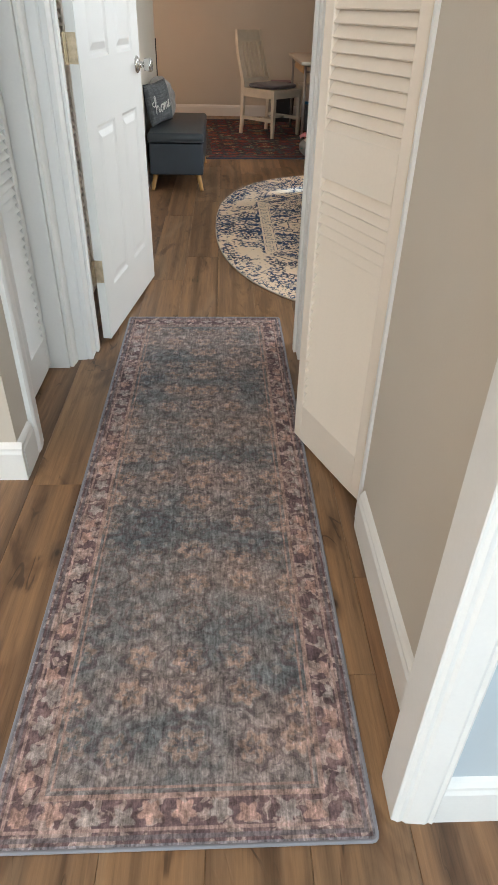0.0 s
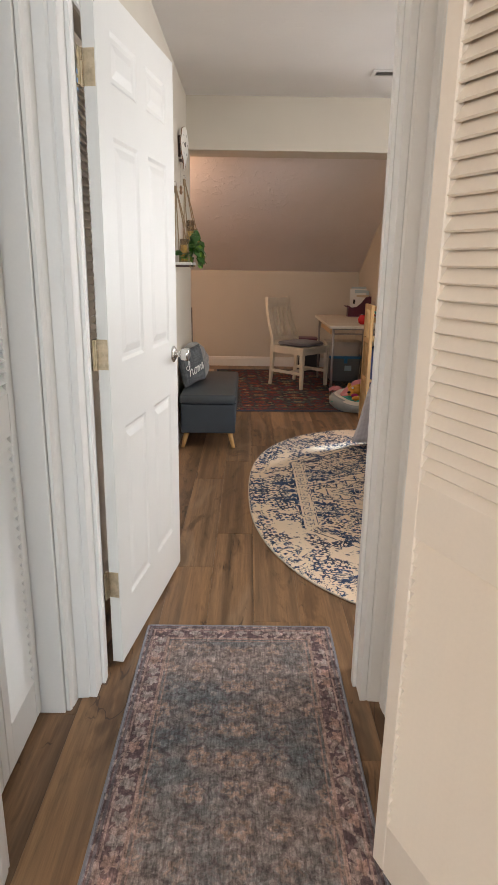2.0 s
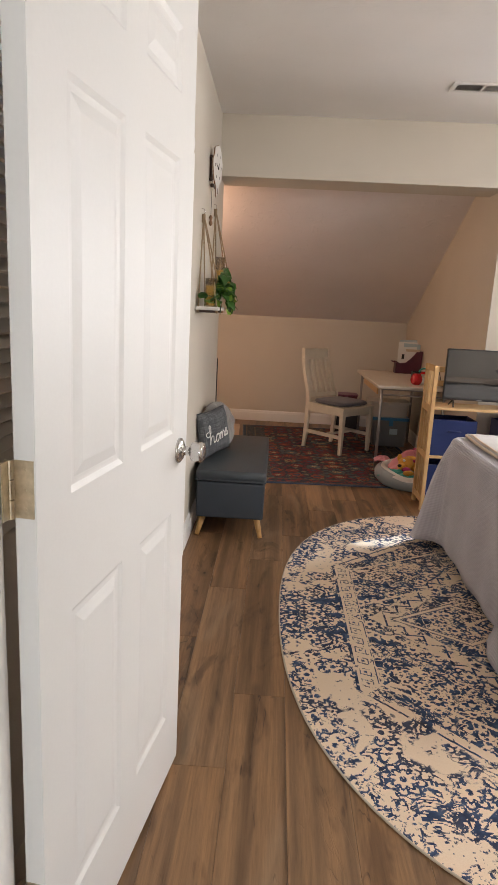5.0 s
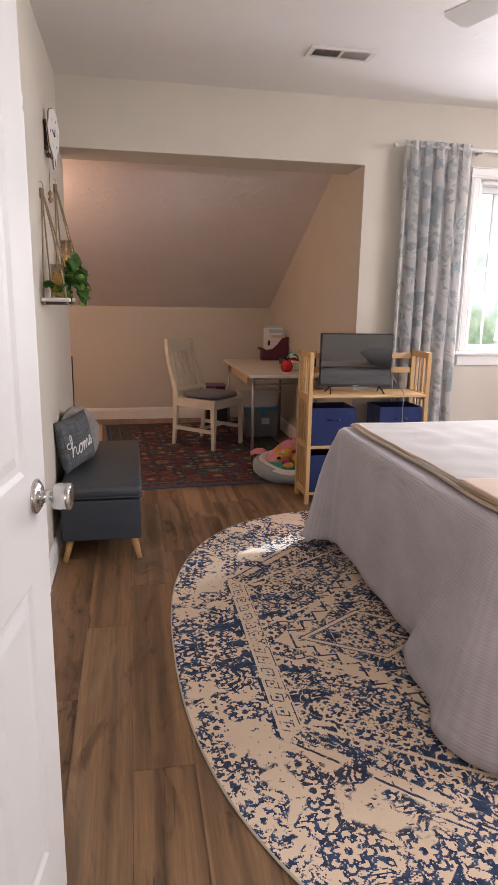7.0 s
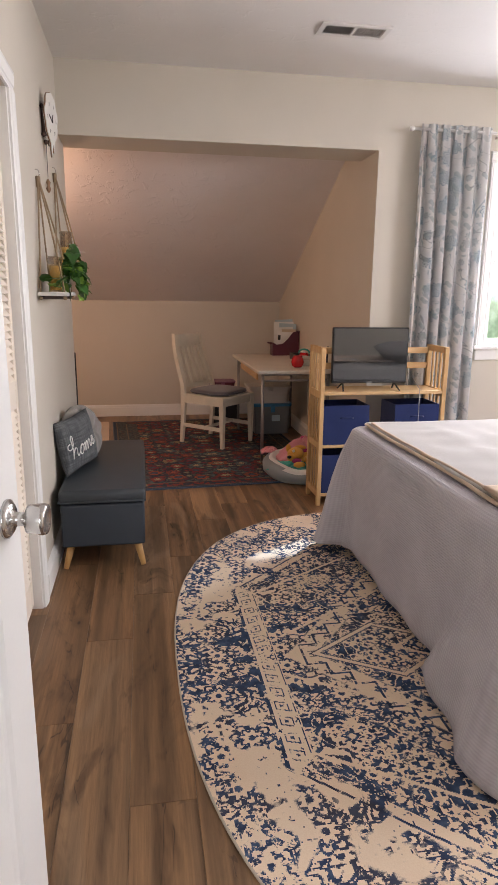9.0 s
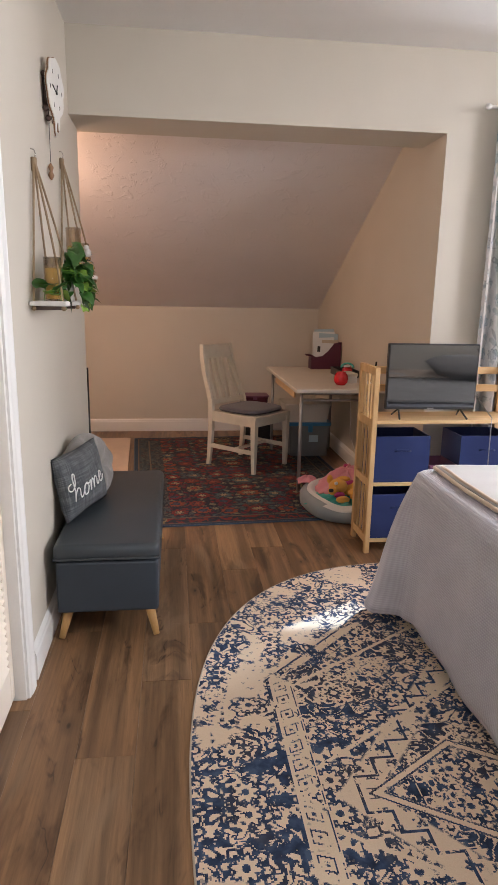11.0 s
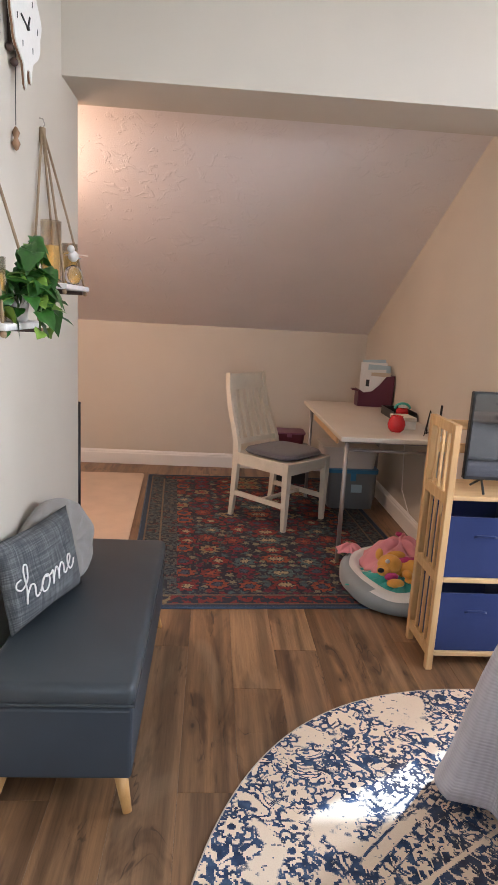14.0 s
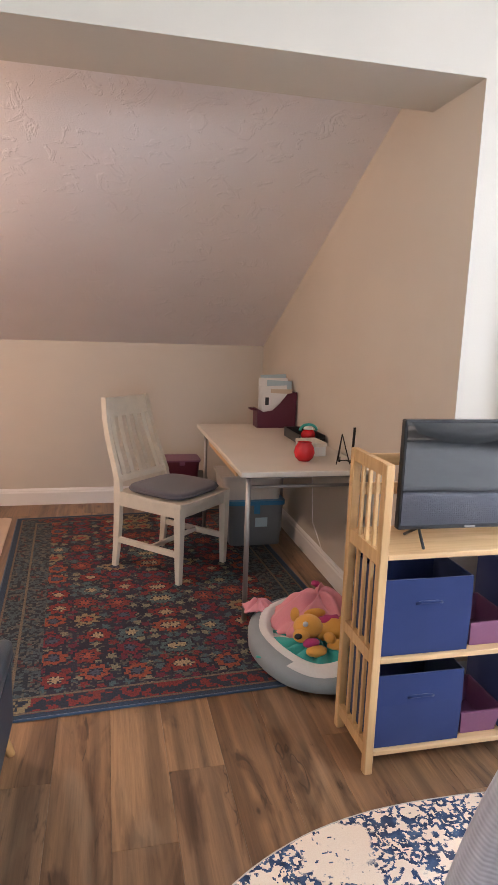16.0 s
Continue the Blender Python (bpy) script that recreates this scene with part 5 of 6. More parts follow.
def chair_mesh():
    """A slat-back chair: the seat faces -y, the back leans away in a slow curve."""
    ob = base("dining_chair", pose(0, 0, 0), "antique white slat-back dining chair with grey seat pad by the desk", "chair")
    W, D = 0.224, 0.225
    part("seat", prism([(-W - 0.008, -D - 0.015), (-W * 0.5, -D - 0.028), (W * 0.5, -D - 0.028), (W + 0.008, -D - 0.015), (W - 0.002, D + 0.005), (-W + 0.002, D + 0.005)], 0.432, 0.454), CHAIRPAINT, ob)
    for a in ((-W + 0.015, W - 0.015, -D - 0.002, -D + 0.016), (-W + 0.015, W - 0.015, D - 0.02, D - 0.002), (-W + 0.002, -W + 0.02, -D, D), (W - 0.02, W - 0.002, -D, D)):
        part("apron", box(*a, 0.372, 0.432), CHAIRPAINT, ob)

    def bar(rows, name, label=""):
        """A square bar through (x, y, z, half width, half depth) rows."""
        b = bmesh.new()
        v = [[b.verts.new((x + sx * hw, y + sy * hd, z)) for sx, sy in ((-1, -1), (1, -1), (1, 1), (-1, 1))] for x, y, z, hw, hd in rows]
        b.faces.new(v[0][::-1]), b.faces.new(v[-1])
        for r0, r1 in zip(v, v[1:]):
            for k in range(4):
                b.faces.new((r0[k], r0[(k + 1) % 4], r1[(k + 1) % 4], r1[k]))
        return part(name, b, CHAIRPAINT, ob, label)

    def lean(z):
        """How far behind the seat the back stands at a height."""
        u = max(0.0, z - 0.47)
        return 0.138 * (1 - math.exp(-(u / 0.27) ** 1.7)) + 0.02 * u

    def half(z):
        return W - 0.014 - 0.040 * max(0.0, z - 0.45) / 0.53

    for s in (-1, 1):
        bar([(s * (W - 0.012), -D + 0.008, z, h, h) for z, h in ((0, 0.014), (0.10, 0.0165), (0.33, 0.021), (0.432, 0.021))], "leg", "square tapered front leg")
        rows = [(s * (W - 0.014), D + 0.030, 0.0, 0.013, 0.015), (s * (W - 0.014), D + 0.016, 0.12, 0.014, 0.018), (s * (W - 0.014), D + 0.004, 0.28, 0.015, 0.022), (s * (W - 0.014), D, 0.44, 0.015, 0.024)]
        rows += [(s * half(z), D + lean(z), z, 0.013, 0.021 - 0.006 * (z - 0.45)) for z in (0.52, 0.60, 0.68, 0.76, 0.84, 0.92, 0.972)]
        bar(rows, "back_post", "curved back post running down to the floor")
        part("stretcher", box(s * (W - 0.012) - 0.009, s * (W - 0.012) + 0.009, -D + 0.01, D + 0.005, 0.15, 0.182), CHAIRPAINT, ob)
    part("stretcher", box(-W + 0.02, W - 0.02, -0.02, -0.002, 0.155, 0.178), CHAIRPAINT, ob)

    def rail(z0, z1, t, name):
        b = bmesh.new()
        v = []
        for z in (z0, (z0 + z1) / 2, z1):
            ring = [(half(z) * k / 4, -0.010 * (1 - (k / 4) ** 2)) for k in range(-4, 5)]
            v.append([b.verts.new((x, D + lean(z) - dy - t, z)) for x, dy in ring] + [b.verts.new((x, D + lean(z) - dy + t, z)) for x, dy in ring[::-1]])
        b.faces.new(v[0][::-1]), b.faces.new(v[-1])
        n = len(v[0])
        for r0, r1 in zip(v, v[1:]):
            for k in range(n):
                b.faces.new((r0[k], r0[(k + 1) % n], r1[(k + 1) % n], r1[k]))
        part(name, b, CHAIRPAINT, ob)

    rail(0.858, 0.966, 0.010, "top_rail")
    rail(0.50, 0.535, 0.009, "lower_rail")
    for k in range(5):
        u = (k - 2) * 0.36
        bar([(half(z) * u, D + lean(z) + 0.009 * (1 - u * u), z, 0.016, 0.0045) for z in (0.53, 0.60, 0.68, 0.76, 0.82, 0.862)], "back_slat")
    return ob


chair = chair_mesh()
chair.matrix_basis = pose(0.890, 8.195, 0.008, 0, 0, 45)
pad = base("seat_pad", pose(0.890, 8.195, 0.463, 0, 0, 45), "grey tufted cushion on the white chair seat", "cushion")
pb = blob(0, -0.01, 0.020, 0.215, 0.205, 0.022, seg=36, rings=10, power=0.45)
for v in pb.verts:
    if v.co.z > 0.02:
        v.co.z += 0.005 - 0.06 * v.co.y * v.co.y
part("cover", pb, CUSHION, pad, "", True)
part("piping", tube([(0.216 * math.copysign(abs(math.cos(a)) ** 0.45, math.cos(a)), -0.01 + 0.206 * math.copysign(abs(math.sin(a)) ** 0.45, math.sin(a)), 0.020) for a in (2 * math.pi * k / 48 for k in range(49))], 0.004, 6), CUSHION, pad, "", True)

# ---- curtain ----
rod = base("curtain_rod", pose(0, 0, 0), "thin white curtain rod above the window", "curtain rod")
part("pole", tube([(1.93, 6.625, 2.352), (3.75, 6.625, 2.352)], 0.009, 10), TRIM, rod, "", True)
for x in (1.93, 3.75):
    part("finial", lathe([(0.0, -0.02), (0.014, -0.012), (0.016, 0.0), (0.010, 0.014), (0.0, 0.018)], 12), TRIM, rod, "", True, pose(x, 6.625, 2.352, 0, 90, 0))
for x in (2.55, 3.6):
    part("bracket", box(x - 0.008, x + 0.008, 6.62, 6.71, 2.335, 2.350, 0.002), TRIM, rod)


def curtain(name, x0, x1, z0, z1, y, label, waves=5.5):
    ob = base(name, pose(0, 0, 0), label, "curtain")
    bm = bmesh.new()
    uvl = bm.loops.layers.uv.new("UVMap")
    uvs, g = {}, []
    nx, nz = 130, 26
    for i in range(nx + 1):
        u = i / nx
        row = []
        for j in range(nz + 1):
            v = j / nz
            wob = 0.35 * noise.noise(Vector((u * 3, v * 1.2, 5)))
            amp = 0.030 + 0.012 * math.sin(v * 3)
            ph = 2 * math.pi * (waves * u + wob)
            x = x0 + (x1 - x0) * u + 0.012 * math.sin(ph * 2 + v) + 0.015 * (1 - v) * math.sin(u * 9)
            yy = y - amp * math.cos(ph) - 0.012 * noise.noise(Vector((u * 11, v * 2, 8)))
            if v > 0.93:
                h_ = (v - 0.93) / 0.07
                yy += (y - 0.35 * amp * math.cos(ph) + 0.007 * math.sin(u * 150) - yy) * min(1.0, h_ * 1.4)
            w = bm.verts.new((x, yy, z0 + (z1 - z0) * v))
            uvs[w] = (u * 1.15, v * (z1 - z0))
            row.append(w)
        g.append(row)
    for i in range(nx):
        for j in range(nz):
            f = bm.faces.new((g[i][j], g[i + 1][j], g[i + 1][j + 1], g[i][j + 1]))
            for lp in f.loops:
                lp[uvl].uv = uvs[lp.vert]
    part("drape", bm, CURTAIN, ob, "", True)
    return ob


curtain("curtain", 1.985, 2.475, 0.06, 2.383, 6.622, "pale grey cotton curtain with blue line flowers beside the window")

# ---- ceiling vent and fan ----
vent = base("ceiling_vent", pose(1.325, 6.02, 2.64, 0, 0, 0), "white two-panel ceiling air register", "vent")
part("backing", box(-0.15, 0.15, -0.05, 0.05, -0.004, -0.002), VENTDARK, vent)
fr = bmesh.new()
for b in ((-0.18, 0.18, -0.075, -0.052), (-0.18, 0.18, 0.052, 0.075), (-0.18, -0.155, -0.052, 0.052), (0.155, 0.18, -0.052, 0.052), (-0.006, 0.006, -0.052, 0.052)):
    box(*b, -0.010, 0.0, bm=fr)
part("frame", fr, VENTPAINT, vent)
for k in range(24):
    x = -0.148 + k * 0.0125 + (0.008 if k > 11 else 0)
    part("slat", box(-0.0008, 0.0008, -0.051, 0.051, -0.007, 0.003), VENTPAINT, vent, "", False, pose(x, 0, -0.002, 0, 40 if k < 12 else -40, 0))

fan = base("ceiling_fan", pose(1.775, 4.58, 2.50), "white ceiling fan with four broad blades", "ceiling fan")
part("canopy", lathe([(0.0, 0.14), (0.07, 0.14), (0.065, 0.10), (0.02, 0.085), (0.0, 0.085)], 20), TRIM, fan, "", True)
part("motor", lathe([(0.0, 0.07), (0.09, 0.065), (0.11, 0.03), (0.11, -0.01), (0.08, -0.04), (0.0, -0.045)], 24), TRIM, fan, "", True)
part("downrod", tube([(0, 0, 0.06), (0, 0, 0.10)], 0.012, 10), TRIM, fan)
for k in range(4):
    a = radians(110 + 90 * k)
    bl = prism([(0.13, -0.05), (0.64, -0.075), (0.66, -0.05), (0.66, 0.05), (0.64, 0.075), (0.13, 0.05)], -0.004, 0.004)
    part("blade", bl, DOORPAINT, fan, "", False, Matrix.Rotation(a, 4, "Z") @ Matrix.Rotation(radians(9), 4, "X"))
    part("blade_arm", box(0.09, 0.16, -0.015, 0.015, -0.010, -0.004), TRIM, fan, "", False, Matrix.Rotation(a, 4, "Z"))

# ---- clock ----
clock = base("wall_clock", pose(-0.222, 6.105, 2.155, 0, 0, -12), "white cloud-shaped wall clock with dark case and hanging charm", "clock")
part("case", box(0.0, 0.026, -0.045, 0.045, -0.06, 0.07, 0.004), CLOCKBACK, clock)
for dy, dz in ((-0.062, 0.055), (-0.060, -0.070), (-0.035, -0.100)):
    part("case_foot", blob(0.016, dy, dz, 0.012, 0.013, 0.012, seg=10, rings=6), CLOCKBACK, clock, "", True)
pts = []
for k in range(96):
    a = 2 * math.pi * k / 96
    r = 0.092 + 0.008 * abs(math.sin(3.5 * a + 0.5)) + 0.003 * math.sin(9 * a)
    z = 1.22 * r * math.sin(a) + 0.012
    y = 0.86 * r * math.cos(a) * (1.0 if z > -0.02 else 1.0 + (z + 0.02) * 3.0)
    tail = math.exp(-((a - 4.50) / 0.10) ** 2) * 0.062 + math.exp(-((a - 5.02) / 0.07) ** 2) * 0.040
    pts.append((y, z - tail))
face = prism(pts, 0.0, 0.012, m=Matrix(((0, 0, 1, 0.028), (1, 0, 0, 0), (0, 1, 0, 0), (0, 0, 0, 1))))
bmesh.ops.recalc_face_normals(face, faces=face.faces[:])
dial = part("face", face, CLOCKFACE, clock, "white enamelled scalloped face with brown edge")
for k in range(6):
    a = 2 * math.pi * k / 6
    part("hour_mark", box(0.0405, 0.0415, 0.058 * math.cos(a) - 0.0015, 0.058 * math.cos(a) + 0.0015, 0.070 * math.sin(a) + 0.004, 0.070 * math.sin(a) + 0.020), BLACK, dial)
rim = tube([(0.033, y, z) for y, z in pts + pts[:1]], 0.0035, 6)
part("rim", rim, CLOCKEDGE, dial, "thin tan edge")
part("clock_hand", box(0.041, 0.043, -0.003, 0.003, -0.005, 0.045), BLACK, dial, "", False, Matrix.Rotation(radians(60), 4, "X"))
part("clock_hand", box(0.041, 0.043, -0.003, 0.003, -0.005, 0.035), BLACK, dial, "", False, Matrix.Rotation(radians(-20), 4, "X"))
part("hub", tube([(0.04, 0, 0), (0.045, 0, 0)], 0.006, 10), BLACK, clock)
part("cord", tube([(0.012, -0.02, -0.06), (0.012, -0.025, -0.265)], 0.0012, 5), DARKMETAL, clock)
part("pendulum", lathe([(0.0, 0.0), (0.006, 0.004), (0.013, 0.02), (0.006, 0.035), (0.012, 0.05), (0.004, 0.065), (0.0, 0.068)], 12), COPPER, clock, "copper charm", True, pose(0.012, -0.025, -0.335))
part("finial", lathe([(0.0, 0.0), (0.008, 0.006), (0.010, 0.03), (0.004, 0.04), (0.0, 0.042)], 10), CLOCKBACK, clock, "", True, pose(0.016, 0.02, -0.112))


# ---- hanging shelves ----


def hanging_shelf(y0, y1, z, peg_z, label):
    ob = base("hanging_shelf", pose(-0.23, (y0 + y1) / 2, z), label, "shelf", "rope shelves on the wall")
    L, D = (y1 - y0) / 2, 0.132
    part("board", box(0.003, D, -L, L, -0.018, 0.0, 0.003), SHELFWOOD, ob, "whitewashed board")
    for y in (-L + 0.045, L - 0.045):
        part("batten", box(0.006, D - 0.015, y - 0.012, y + 0.012, -0.032, -0.018, 0.002), CLOCKBACK, ob)
    h = peg_z - z
    for y in (-L + 0.02, L - 0.02):
        for x in (0.015, D - 0.012):
            n = 16
            path = [(x + (0.010 - x) * t ** 1.15, y * (1 - t), h * t - 0.02 * (1 - t)) for t in [k / n for k in range(n + 1)]]
            part("rope", tube(path, 0.0042, 7), ROPE, ob, "twisted jute rope", True)
            part("knot", blob(x, y, -0.026, 0.009, 0.009, 0.009, seg=8, rings=6), ROPE, ob, "", True)
    part("rope_wrap", tube([(0.010, 0, h - 0.045), (0.010, 0, h)], 0.011, 10), ROPE, ob, "", True)
    part("hook", tube([(0.0, 0, h + 0.03), (0.012, 0, h + 0.028), (0.018, 0, h + 0.012), (0.012, 0, h - 0.002), (0.004, 0, h + 0.003)], 0.0022, 6), CHROME, ob, "", True)
    return ob


hanging_shelf(5.575, 5.945, 1.335, 1.845, "whitewashed board shelf hung on jute ropes")
hanging_shelf(6.200, 6.575, 1.452, 1.965, "whitewashed board shelf hung on jute ropes near the alcove")


def candle_glass(x, y, z, r, h, fill, label):
    ob = base("candle_holder", pose(x, y, z), label, "candle")
    part("glass", lathe([(0.0, 0.0), (r, 0.0), (r, h), (r - 0.003, h), (r - 0.003, 0.006), (0.0, 0.006)], 24), AMBER, ob, "amber glass cylinder", True)
    part("candle", lathe([(0.0, 0.007), (r - 0.006, 0.007), (r - 0.006, fill), (0.0, fill - 0.004)], 20), CANDLE, ob, "ivory pillar candle", True)
    part("wick", tube([(0, 0, fill - 0.004), (0.001, 0, fill + 0.008)], 0.001, 5), BLACK, ob)
    return ob


AMBER = make_glass("amber_glass", (0.80, 0.50, 0.20), 0.03)
AMBER.node_tree.nodes["Principled BSDF"].inputs["Alpha"].default_value = 0.38
candle_glass(-0.155, 5.66, 1.336, 0.032, 0.155, 0.115, "ivory candle in an amber glass on the rope shelf")
candle_glass(-0.165, 6.27, 1.453, 0.034, 0.20, 0.12, "tall amber glass candle on the far rope shelf")
candle_glass(-0.155, 6.50, 1.453, 0.030, 0.15, 0.115, "ivory candle in an amber glass beside the bird ornament")
bird = base("bird_ornament", pose(-0.125, 6.42, 1.454), "small white bird ornament perched on a clear globe", "ornament")
part("globe", lathe([(0.0, 0.0), (0.02, 0.004), (0.034, 0.03), (0.026, 0.058), (0.006, 0.07), (0.0, 0.071)], 20), GLASS, bird, "", True)
bb = blob(0, 0, 0.10, 0.018, 0.034, 0.020, seg=14, rings=8)
part("body", bb, PAPER, bird, "", True)
part("head", blob(0, -0.034, 0.122, 0.013, 0.015, 0.013, seg=12, rings=8), PAPER, bird, "", True)
for s in (-1, 1):
    part("wing", prism([(0, -0.01), (s * 0.022, 0.02), (s * 0.04, 0.055), (s * 0.012, 0.035)], 0.105, 0.108), PAPER, bird)
part("tail", prism([(-0.006, 0.03), (0.006, 0.03), (0.014, 0.075), (-0.014, 0.075)], 0.096, 0.099), PAPERBLUE, bird)


def leaf_mesh(name, size, mat, curl):
    """A heart-shaped leaf, folded along its rib and curling down at the tip."""
    bm = bmesh.new()
    out = [(0.0, 0.0), (0.26, -0.12), (0.47, 0.02), (0.53, 0.25), (0.46, 0.50), (0.28, 0.78), (0.10, 1.0), (0.0, 1.10)]
    mid_y = (0.0, 0.06, 0.16, 0.32, 0.54, 0.80, 1.0, 1.10)
    drop = lambda y: -curl * max(0.0, y) ** 2 * size
    mid = [bm.verts.new((0, y * size, drop(y))) for y in mid_y]
    for s in (-1, 1):
        half = [bm.verts.new((s * x * 0.5 * size, (y * 0.6 + m_ * 0.4) * size, (0.16 * x) * size + drop(y))) for (x, y), m_ in zip(out[1:-1], mid_y[1:-1])]
        rim = [bm.verts.new((s * x * size, y * size, (0.20 * x + 0.05 * math.sin(y * 9)) * size + drop(y))) for x, y in out[1:-1]]
        n = len(rim)
        fs = [(mid[0], half[0], mid[1]), (mid[0], rim[0], half[0])]
        for i in range(n - 1):
            fs += [(mid[i + 1], half[i], half[i + 1], mid[i + 2]), (half[i], rim[i], rim[i + 1], half[i + 1])]
        fs += [(mid[n], half[n - 1], mid[n + 1]), (half[n - 1], rim[n - 1], mid[n + 1])]
        for f in fs:
            bm.faces.new(f if s > 0 else f[::-1])
    return mesh_of(bm, name, mat, True)


plant = base("potted_plant", pose(-0.140, 5.765, 1.336), "trailing green pothos with pale-edged leaves spilling over the rope shelf", "plant")
part("pot", lathe([(0.0, 0.0), (0.036, 0.0), (0.045, 0.07), (0.048, 0.075), (0.042, 0.075), (0.038, 0.06), (0.0, 0.06)], 20), SHELFWOOD, plant, "small white pot", True)
lm = [leaf_mesh("leaf", s, mt, cu) for s, mt, cu in ((0.054, LEAF, 0.3), (0.044, LEAF, 0.6), (0.042, LEAFPALE, 0.4), (0.060, LEAF, 0.8), (0.034, LEAFPALE, 0.2), (0.036, LEAF, 0.1))]
rp = random.Random(11)
for k in range(17):
    a = rp.uniform(-1.9, 1.5)
    reach, fall = rp.uniform(0.05, 0.15), rp.uniform(0.0, 0.11)
    if k < 4:
        reach, fall = rp.uniform(0.03, 0.08), -rp.uniform(0.02, 0.09)
    dx, dy = abs(math.cos(a)) * 0.45, math.sin(a)
    path = []
    for i in range(9):
        t = i / 8
        path.append(Vector((min(0.085, 0.01 + dx * reach * t * 2.2), dy * reach * t, 0.07 + 0.07 * math.sin(t * 2.6) - fall * t * t * 1.25)))
    vine = part("vine", tube(path, 0.0018, 5), STEM, plant, "", True)
    for i in range(2, 9):
        me = rp.choice(lm)
        lf = new("leaf", me)
        out = Vector((rp.uniform(0.1, 1.0), rp.uniform(-1, 1), rp.uniform(-0.9, 0.35)))
        q = out.to_track_quat("Y", "Z").to_matrix().to_4x4()
        p = path[i]
        lf.matrix_basis = Matrix.Translation((max(-0.07, p.x), p.y, p.z)) @ q @ Matrix.Rotation(rp.uniform(-0.7, 0.7), 4, "Y")
        lf.parent = vine
sprig = base("ivy_sprig", pose(-0.18, 5.595, 1.336), "small loose green sprig at the shelf end", "plant")
for k in range(9):
    lf = new("leaf", rp.choice(lm))
    out = Vector((rp.uniform(0.0, 0.8), rp.uniform(-1, 1), rp.uniform(-0.1, 1.0)))
    lf.matrix_basis = Matrix.Translation((rp.uniform(-0.015, 0.05), rp.uniform(-0.01, 0.03), rp.uniform(0.012, 0.06))) @ out.to_track_quat("Y", "Z").to_matrix().to_4x4()
    lf.parent = sprig
part("stem", tube([(0, 0.01, 0.0), (0.01, 0.01, 0.06)], 0.002, 5), STEM, sprig)

# ---- safety gate folded at the wall end ----
gate = base("folded_gate", pose(-0.234, 7.012, 0), "slim black metal gate folded against the wall end", "gate")
part("upright", tube([(0, 0.012, 0.0), (0, 0.012, 0.935)], 0.011, 10), DARKMETAL, gate, "", True)
part("upright", tube([(-0.09, 0.012, 0.02), (-0.09, 0.012, 0.92)], 0.009, 10), DARKMETAL, gate, "", True)
part("rail", tube([(0, 0.012, 0.90), (-0.09, 0.012, 0.90)], 0.008, 8), DARKMETAL, gate)
part("rail", tube([(0, 0.012, 0.08), (-0.09, 0.012, 0.08)], 0.008, 8), DARKMETAL, gate)

# ---- things on the desk ----
bin2 = base("magazine_bin", pose(1.605, 8.66, 0.755), "burgundy plastic magazine bin with a handle full of papers", "desk organiser")
prof = [(-0.125, 0.0), (0.125, 0.0), (0.135, 0.235), (0.07, 0.225), (0.02, 0.16), (-0.03, 0.115), (-0.09, 0.105), (-0.125, 0.125)]
SIDE = Matrix(((1, 0, 0, 0), (0, 0, 1, 0), (0, 1, 0, 0), (0, 0, 0, 1)))
for y in (-0.062, 0.058):
    sd = prism(prof, y, y + 0.004, m=SIDE)
    bmesh.ops.recalc_face_normals(sd, faces=sd.faces[:])
    part("side", sd, BURGUNDY, bin2)
part("bottom", box(-0.125, 0.125, -0.058, 0.058, 0.0, 0.004), BURGUNDY, bin2)
part("back", box(0.127, 0.133, -0.058, 0.058, 0.004, 0.232), BURGUNDY, bin2)
part("front", box(-0.129, -0.125, -0.058, 0.058, 0.0, 0.125), BURGUNDY, bin2)
hd = tube([(-0.128, -0.03, 0.115), (-0.165, -0.03, 0.120), (-0.165, 0.03, 0.120), (-0.128, 0.03, 0.115)], 0.006, 8)
part("handle", hd, BURGUNDY, bin2, "", True)
for i, (x0, x1, h, mt, nm) in enumerate(((-0.07, 0.105, 0.335, PAPERBLUE, "folder"), (-0.10, 0.10, 0.315, PAPER, "magazine"), (-0.06, 0.11, 0.30, PAPERBLUE, "magazine"), (-0.085, 0.095, 0.265, PAPER, "envelope"), (-0.03, 0.115, 0.245, PAPERBUFF, "folder"), (-0.095, 0.07, 0.22, PAPER, "paper"))):
    o = base(nm, pose(1.605, 8.66 + 0.043 - i * 0.017, 0.760, -4, (i % 3 - 1) * 2.5, 0), ("pale blue", "white", "pale blue", "white", "buff", "white")[i] + " " + nm + " standing in the burgundy bin", nm)
    part("sheet", box(x0, x1, -0.003, 0.003, 0.0, h), mt, o)
    if i == 5:
        part("printed_mark", box(-0.08, -0.055, -0.0045, -0.003, 0.14, 0.19), BEZEL, o)
tray = base("desk_tray", pose(1.655, 8.16, 0.755), "black letter tray on the cream table", "desk organiser")
tb = bmesh.new()
for b in ((-0.075, 0.075, -0.16, 0.16, 0, 0.004), (-0.075, 0.075, -0.16, -0.156, 0.004, 0.035), (-0.075, -0.071, -0.156, 0.156, 0.004, 0.055), (0.071, 0.075, -0.156, 0.156, 0.004, 0.055), (-0.071, 0.071, 0.156, 0.16, 0.004, 0.055)):
    box(*b, bm=tb)
part("body", tb, BEZEL, tray)
toy = base("red_toy", pose(1.655, 8.08, 0.760), "red and green glossy toy fruit in the black tray", "ornament")
part("body", blob(0, 0, 0.04, 0.042, 0.042, 0.038, seg=18, rings=12), RED, toy, "", True)
